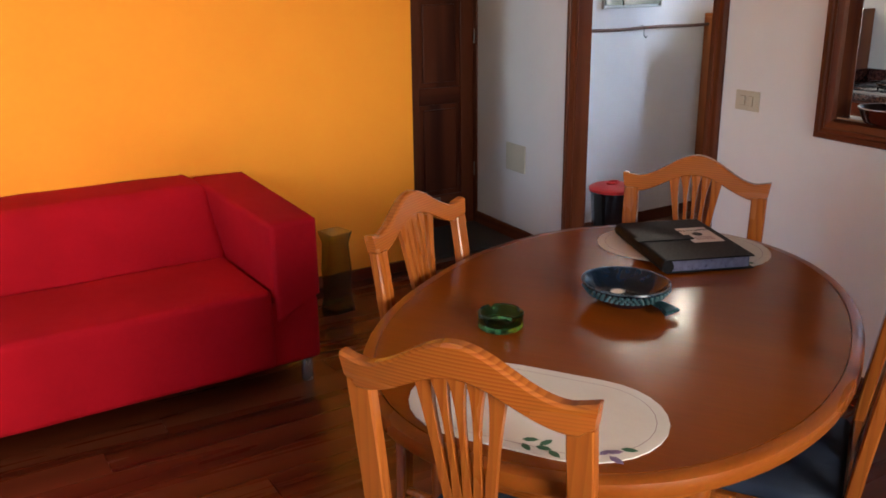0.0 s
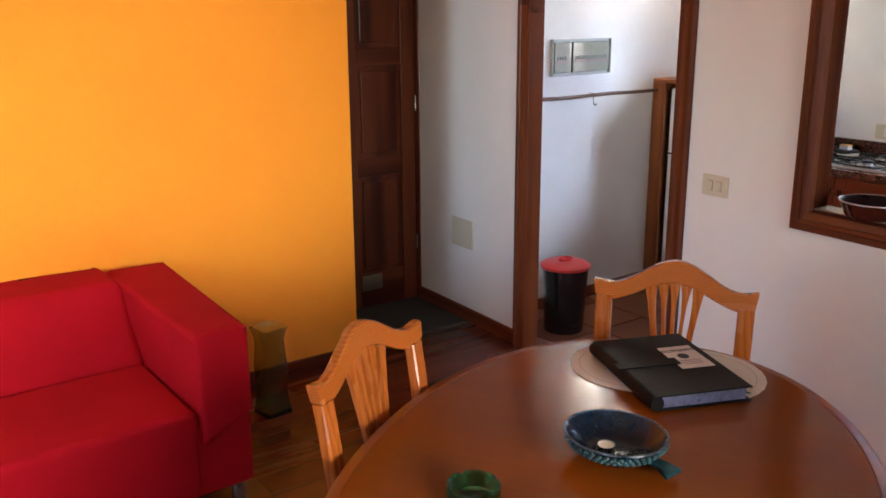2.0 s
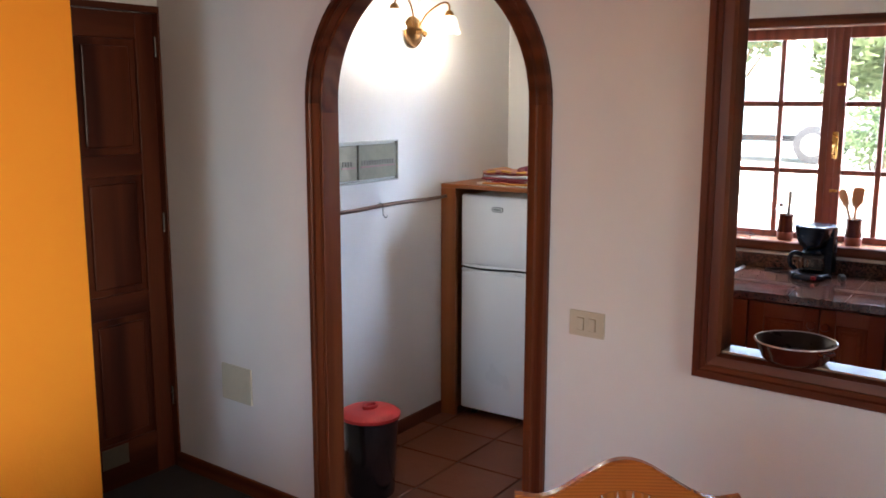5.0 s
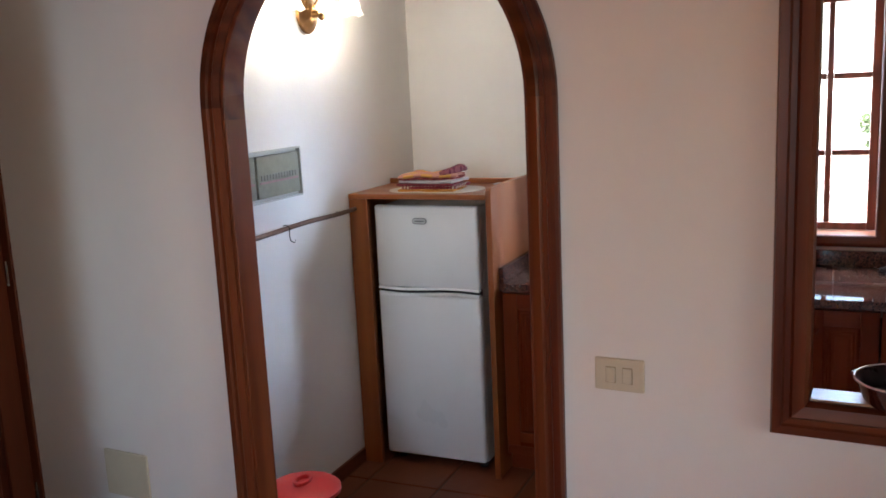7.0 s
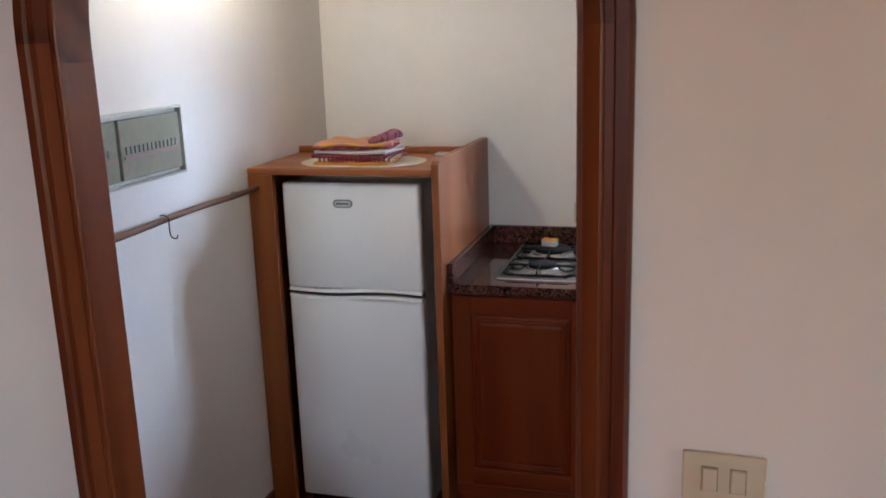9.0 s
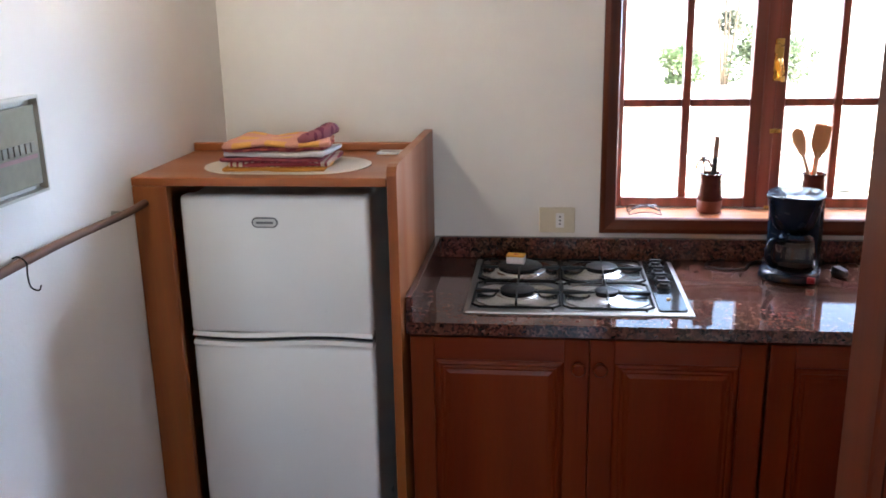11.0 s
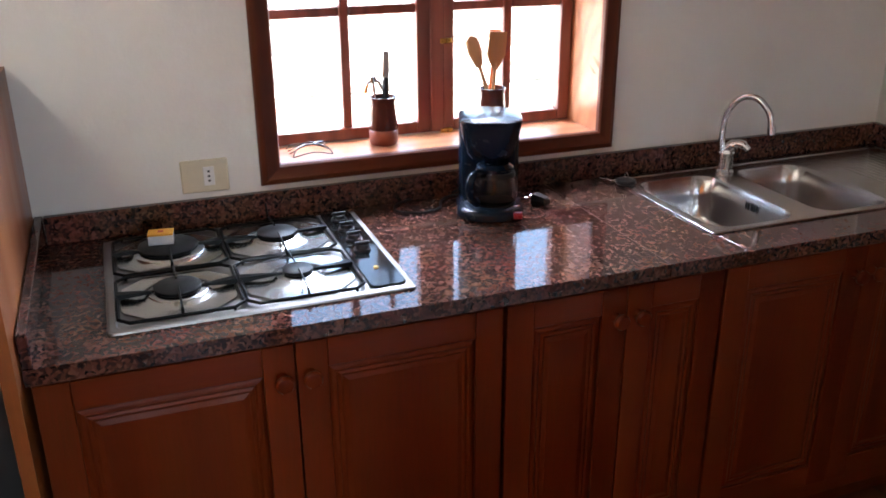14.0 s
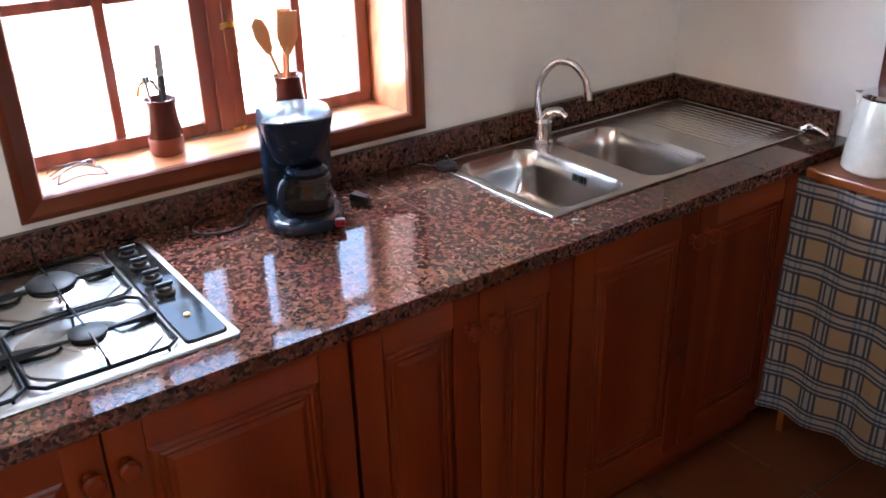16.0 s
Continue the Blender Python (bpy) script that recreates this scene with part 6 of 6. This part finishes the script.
ket = thing("kettle", "white plastic electric kettle with a chrome lid rim", "kettle", KM @ pose(4.452, 1.785, 0.8365))
part("body", lathe(B(), [(0, 0), (0.078, 0), (0.084, 0.006), (0.083, 0.03), (0.076, 0.10), (0.066, 0.165), (0.060, 0.185), (0, 0.188)], 36), plain("cream_kettle", (0.62, 0.60, 0.55), 0.22, coat=0.4), ket, smooth=True)
part("lid", lathe(B(), [(0.061, 0.184), (0.063, 0.190), (0.056, 0.197), (0, 0.202)], 32), CHROME, ket, "chrome lid", True)
part("handle", tube(B(), spline([(-0.055, 0, 0.175), (-0.10, 0, 0.180), (-0.118, 0, 0.13), (-0.108, 0, 0.06), (-0.078, 0, 0.035)], 6), 0.010, 10), plain("cream_handle", (0.62, 0.60, 0.55), 0.25), ket, smooth=True)
part("spout", rings_to_mesh(B(), [[(0.055 + a, b, z) for a, b in ((0, 0.02), (0.02 * k, 0.012), (0.026 * k, 0), (0.02 * k, -0.012), (0, -0.02))] for z, k in ((0.12, 0.2), (0.165, 1.0), (0.186, 1.3))]), plain("cream_spout", (0.62, 0.60, 0.55), 0.25), ket, smooth=True)
tongs = thing("peg_clip", "chrome clips lying on the worktop corner", "clip", KM @ pose(4.66, 1.722, CZ + 0.001))
part("wire", tube(B(), spline([(-0.03, 0, 0.004), (0.01, 0.006, 0.018), (0.05, 0.004, 0.010), (0.055, -0.010, 0.004), (0.0, -0.012, 0.010), (-0.03, -0.008, 0.004)], 6), 0.004, 8), CHROME, tongs, smooth=True)
part("wire", tube(B(), spline([(0.0, -0.02, 0.004), (0.02, 0.01, 0.024), (0.04, 0.02, 0.010)], 6), 0.005, 8), CHROME, tongs, smooth=True)

frame_t = thing("door_frame_end", "brown wooden frame on the kitchen's end wall", "door frame", KM, kind="structure")
part("post", box(B(), (4.455, SY + 0.001, 0.84), (4.530, SY + 0.022, 2.10), 0.004), TRIM, frame_t)
part("post", box(B(), (3.70, SY + 0.001, 0.84), (3.775, SY + 0.022, 2.10), 0.004), TRIM, frame_t)
part("head", box(B(), (3.70, SY + 0.001, 2.101), (4.530, SY + 0.022, 2.17), 0.004), TRIM_Y, frame_t)
part("panel", box(B(), (3.776, SY + 0.001, 0.84), (4.454, SY + 0.012, 2.10)), CAB, frame_t)

# ---- outdoors ----
GRAVEL = paint("pale_gravel", (0.62, 0.58, 0.50), (0.5, 0.47, 0.41), 0.9, 20)
prof = [(5.46, -0.12), (11.15, -0.12), (11.2, 0.42), (400, 0.42), (400, -3), (5.46, -3)]
structure("ground", prism(B(), prof, 800, Matrix(((1, 0, 0, 0), (0, 0, -1, 400), (0, 1, 0, 0), (0, 0, 0, 1)))), GRAVEL, "pale sunlit gravel ground with a terrace step")

STONE = paint("limewashed_stone", (0.60, 0.57, 0.52), (0.34, 0.32, 0.30), 0.9, 14, 0.5)
wall_s = thing("stone_wall", "low limewashed rubble stone garden wall", "wall", pose(11.0, 0, -0.12))
part("core", box(B(), (0.06, -7.5, 0), (0.36, 9.5, 0.98), 0.03), paint("wall_mortar", (0.50, 0.47, 0.42), (0.15, 0.14, 0.12), 0.95, 14, 0.4), wall_s, "weathered mortar core")
random.seed(11)
stone_meshes = []
for k in range(5):
    bm = bmesh.new()
    bmesh.ops.create_icosphere(bm, subdivisions=1, radius=1.0)
    for v in bm.verts:
        v.co *= random.uniform(0.80, 1.12)
    stone_meshes.append(finish("stone", bm, STONE))
y = -3.6
while y < 6.8:
    z = 0.10
    while z < 0.98:
        s = random.uniform(0.10, 0.17)
        ob = new("stone", random.choice(stone_meshes))
        ob.parent = wall_s
        ob.matrix_local = pose(0.06, y + random.uniform(-0.05, 0.05), z, random.uniform(-15, 15), random.uniform(-15, 15), random.uniform(-15, 15)) @ Matrix.Diagonal((0.05, s * 1.15, s * 0.80, 1))
        z += s * 1.75
    y += 0.33


def leafy(name, label, category, at, radius, height, count, leaf, colour, trunk_h=0.3, long_leaf=1.0, seed=1):
    """A shrub or tree: tapered stems and a crown of many small leaves with gaps."""
    rnd = random.Random(seed)
    t = thing(name, label, category, pose(*at))
    bm = B()
    lobes = []
    for k in range(7):
        a, q = rnd.uniform(0, 6.283), rnd.uniform(0.2, 0.75)
        tip = Vector((radius * q * math.cos(a), radius * q * math.sin(a), trunk_h + height * rnd.uniform(0.25, 0.95)))
        lobes.append((tip, radius * rnd.uniform(0.28, 0.50)))
        tube(bm, [(0, 0, 0), (tip.x * 0.2, tip.y * 0.2, trunk_h), tuple(tip * 0.75), tuple(tip)], [0.03 * radius + 0.010, 0.02 * radius + 0.008, 0.008, 0.003], 6)
    part("trunk", bm, plain("bark", (0.17, 0.13, 0.09), 0.9, scale=30, relief=0.5), t)
    bm = B()
    for k in range(count):
        c, r = lobes[rnd.randrange(len(lobes))]
        d = Vector((rnd.gauss(0, 1), rnd.gauss(0, 1), rnd.gauss(0, 0.8))).normalized()
        p = c + d * r * rnd.uniform(0.55, 1.08)
        side = d.cross(Vector((rnd.uniform(-1, 1), rnd.uniform(-1, 1), 1))).normalized() * leaf * 0.5
        out = (d + Vector((rnd.uniform(-0.6, 0.6), rnd.uniform(-0.6, 0.6), rnd.uniform(-0.2, 0.7)))).normalized() * leaf * long_leaf
        vs = [bm.verts.new(p), bm.verts.new(p + out * 0.5 + side), bm.verts.new(p + out), bm.verts.new(p + out * 0.5 - side)]
        bm.faces.new(vs)
    m, n, l, b = mat("foliage")
    g = n.new("ShaderNodeNewGeometry")
    r = ramp(n, [(0.0, tuple(c * 0.65 for c in colour)), (1.0, tuple(min(1, c * 1.45) for c in colour))])
    l.new(g.outputs["Random Per Island"], r.inputs["Fac"])
    l.new(r.outputs["Color"], b.inputs["Base Color"])
    b.inputs["Roughness"].default_value = 0.6
    tr = n.new("ShaderNodeBsdfTranslucent")
    l.new(r.outputs["Color"], tr.inputs["Color"])
    both = n.new("ShaderNodeMixShader")
    both.inputs[0].default_value = 0.5
    l.new(b.outputs[0], both.inputs[1])
    l.new(tr.outputs[0], both.inputs[2])
    l.new(both.outputs[0], n["Material Output"].inputs["Surface"])
    part("crown", bm, m, t, "loose green leaves")
    return t


GZ = 0.42
leafy("shrub", "bright green leafy shrub behind the stone wall", "shrub", (13.0, 2.40, GZ), 0.32, 0.45, 1500, 0.05, (0.17, 0.24, 0.12), 0.2, seed=1)
leafy("shrub", "green leafy shrub behind the stone wall", "shrub", (13.0, 1.52, GZ), 0.50, 0.60, 2600, 0.05, (0.17, 0.22, 0.13), 0.2, seed=3)
leafy("cypress", "slim grey-green cypress behind the stone wall", "tree", (13.4, 1.93, GZ), 0.42, 2.3, 3600, 0.05, (0.17, 0.19, 0.14), 0.3, seed=2)


def palm(at, seed):
    """A young palm: a stout scarred trunk and arching fronds of narrow leaflets."""
    rnd = random.Random(seed)
    t = thing("palm", "young palm with yellow-green arching fronds", "palm", pose(*at))
    part("trunk", lathe(B(), [(0, 0)] + [(0.105 + 0.014 * (k % 2) - 0.002 * k, 0.05 * k) for k in range(11)] + [(0, 0.52)], 14), plain("palm_bark", (0.22, 0.17, 0.12), 0.9, scale=30, relief=0.5), t, "scarred brown trunk")
    m, n, l, b = mat("palm_leaf")
    g = n.new("ShaderNodeNewGeometry")
    r = ramp(n, [(0.0, (0.15, 0.20, 0.06)), (1.0, (0.28, 0.30, 0.09))])
    l.new(g.outputs["Random Per Island"], r.inputs["Fac"])
    l.new(r.outputs["Color"], b.inputs["Base Color"])
    tr = n.new("ShaderNodeBsdfTranslucent")
    l.new(r.outputs["Color"], tr.inputs["Color"])
    both = n.new("ShaderNodeMixShader")
    both.inputs[0].default_value = 0.45
    l.new(b.outputs[0], both.inputs[1])
    l.new(tr.outputs[0], both.inputs[2])
    l.new(both.outputs[0], n["Material Output"].inputs["Surface"])
    for k in range(16):
        a, up, ln = k * 2.4, rnd.uniform(0.35, 1.25), rnd.uniform(1.0, 1.4)
        axis = Vector((math.cos(a), math.sin(a), 0))
        side = Vector((-math.sin(a), math.cos(a), 0))
        pts = [Vector((0, 0, 0.50)) + axis * ln * q * math.cos(up) + Vector((0, 0, ln * (q * math.sin(up) - 0.45 * q * q))) for q in [i / 8 for i in range(9)]]
        bm = tube(B(), pts, [0.012 - 0.0012 * i for i in range(9)], 5)
        for i in range(1, 9):
            for f in (0.0, 0.5):
                p = pts[i - 1].lerp(pts[i], f)
                d = (pts[i] - pts[i - 1]).normalized()
                for sgn in (-1, 1):
                    tip = p + (sgn * side * 0.8 + d * 0.7 - Vector((0, 0, 0.25))) * 0.26 * (1.05 - 0.09 * i)
                    mid = p.lerp(tip, 0.5)
                    bm.faces.new([bm.verts.new(p), bm.verts.new(mid + d * 0.016), bm.verts.new(tip), bm.verts.new(mid - d * 0.016)])
        part("frond", bm, m, t)


palm((13.0, -0.33, GZ), 9)
leafy("shrub", "green leafy shrub beside the parked car", "shrub", (13.2, 4.25, GZ), 0.8, 1.1, 4200, 0.06, (0.18, 0.24, 0.12), 0.2, seed=5)
leafy("tree", "light green tree beyond the parked car", "tree", (27.0, 11.0, GZ), 3.0, 4.5, 3000, 0.30, (0.13, 0.17, 0.09), 1.2, seed=6)
leafy("tree", "light green tree beyond the parked car", "tree", (28.0, 6.5, GZ), 2.6, 3.8, 2600, 0.28, (0.14, 0.18, 0.09), 1.0, seed=7)

car = thing("parked_car", "pale blue-silver off-road car parked outdoors", "car", pose(20.0, 7.7, GZ))
side_l = [(-2.0, 0.45), (-2.05, 0.75), (-1.95, 1.00), (-0.95, 1.10), (-0.45, 1.62), (-0.2, 1.70), (1.75, 1.70), (1.98, 1.10), (2.03, 0.70), (2.0, 0.42)]
MX = Matrix(((0, 0, 1, -0.82), (1, 0, 0, 0), (0, 1, 0, 0), (0, 0, 0, 1)))
bm = prism(B(), side_l, 1.64, MX)
for v in bm.verts:
    if v.co.z > 1.2:
        v.co.x *= 0.86
bmesh.ops.bevel(bm, geom=list(bm.edges), offset=0.05, segments=2, affect="EDGES")
part("body", bm, plain("pale_car_paint", (0.42, 0.52, 0.54), 0.25, 0.2, coat=0.8, relief=0), car, smooth=True)
DARKGL = plain("dark_car_glass", (0.10, 0.14, 0.15), 0.08, relief=0)
for s in (-1, 1):
    for pts in ([(-0.80, 1.12), (-0.42, 1.52), (0.20, 1.54), (0.20, 1.12)], [(0.28, 1.12), (0.28, 1.54), (0.95, 1.54), (0.95, 1.12)], [(1.03, 1.12), (1.03, 1.54), (1.66, 1.52), (1.80, 1.12)]):
        bm = prism(B(), pts, 0.03, MX)
        for v in bm.verts:
            k = (v.co.z - 1.12) / 0.42
            v.co.x = s * (0.815 - 0.090 * k - (0 if abs(v.co.x + 0.82) < 0.02 else 0.03))
        part("side_window", bm, DARKGL, car, "dark side window")
    part("sill_trim", box(B(), (s * 0.83 - 0.03, -1.1, 0.44), (s * 0.83 + 0.03, 1.1, 0.56), 0.02), BLACK, car, "dark plastic sill")
    for yy in (-1.32, 1.28):
        w = part("wheel", turned([(0, -0.10), (0.24, -0.10), (0.37, -0.08), (0.38, 0.0), (0.37, 0.08), (0.24, 0.10), (0, 0.10)], Matrix.Rotation(radians(90), 4, "Y")), plain("tyre", (0.055, 0.055, 0.06), 0.8), car, "black tyre", True, pose(s * 0.80, yy, 0.38))
        part("rim", turned([(0, -0.108), (0.22, -0.104), (0.23, -0.08), (0.23, 0.08), (0.22, 0.104), (0, 0.108)], Matrix.Rotation(radians(90), 4, "Y")), STEEL, w, "steel rim", True)
part("bumper", box(B(), (-0.80, -2.14, 0.42), (0.80, -1.98, 0.66), 0.04), BLACK, car)
part("bumper", box(B(), (-0.80, 1.98, 0.42), (0.80, 2.12, 0.66), 0.04), BLACK, car)
for s in (-1, 1):
    part("headlight", box(B(), (s * 0.58 - 0.14, -2.08, 0.76), (s * 0.58 + 0.14, -1.98, 0.92), 0.03), ENAMEL, car, "clear headlight")

# ---- floor pieces ----
random.seed(4)
yy = -1.24
while yy < OY:
    y2 = min(yy + 0.142, OY)
    xx = -1.31 - random.uniform(0.1, 1.0)
    while xx < 3.26:
        x2 = min(xx + 1.25, 3.168 if 3.3 < yy < 4.6 else 3.262)
        xa = max(xx, -1.31)
        if x2 - xa > 0.05:
            bm = box(B(), (0, 0, -0.012), (x2 - xa - 0.0015, y2 - yy - 0.0012, 0.0))
            me = finish("plank", bm, PLANK)
            ob = new("plank", me)
            ob.parent = floor_living
            ob.matrix_local = pose(xa, yy, 0)
        xx += 1.25
    yy += 0.142
TS, TX, TY = 0.338, 4.006, 4.392
tile_me = finish("tile", box(B(), (0, 0, -0.010), (TS - 0.009, TS - 0.009, 0), 0.003, 1), TERRA)
for i in range(-3, 5):
    for j in range(-9, 3):
        x, y = TX + i * TS, TY + j * TS
        if x + TS < 3.19 or x > WX or y + TS < SY or y > NY:
            continue
        x0, x1, y0, y1 = max(x, 3.200), min(x + TS - 0.009, WX), max(y, SY), min(y + TS - 0.009, NY)
        if x1 - x0 < 0.02 or y1 - y0 < 0.02:
            continue
        me = tile_me if (x1 - x0 > TS - 0.0095 and y1 - y0 > TS - 0.0095) else finish("tile", box(B(), (0, 0, -0.010), (x1 - x0, y1 - y0, 0), 0.003, 1), TERRA)
        ob = new("tile", me)
        ob.parent = floor_kitchen
        ob.matrix_local = pose(x0, y0, 0)
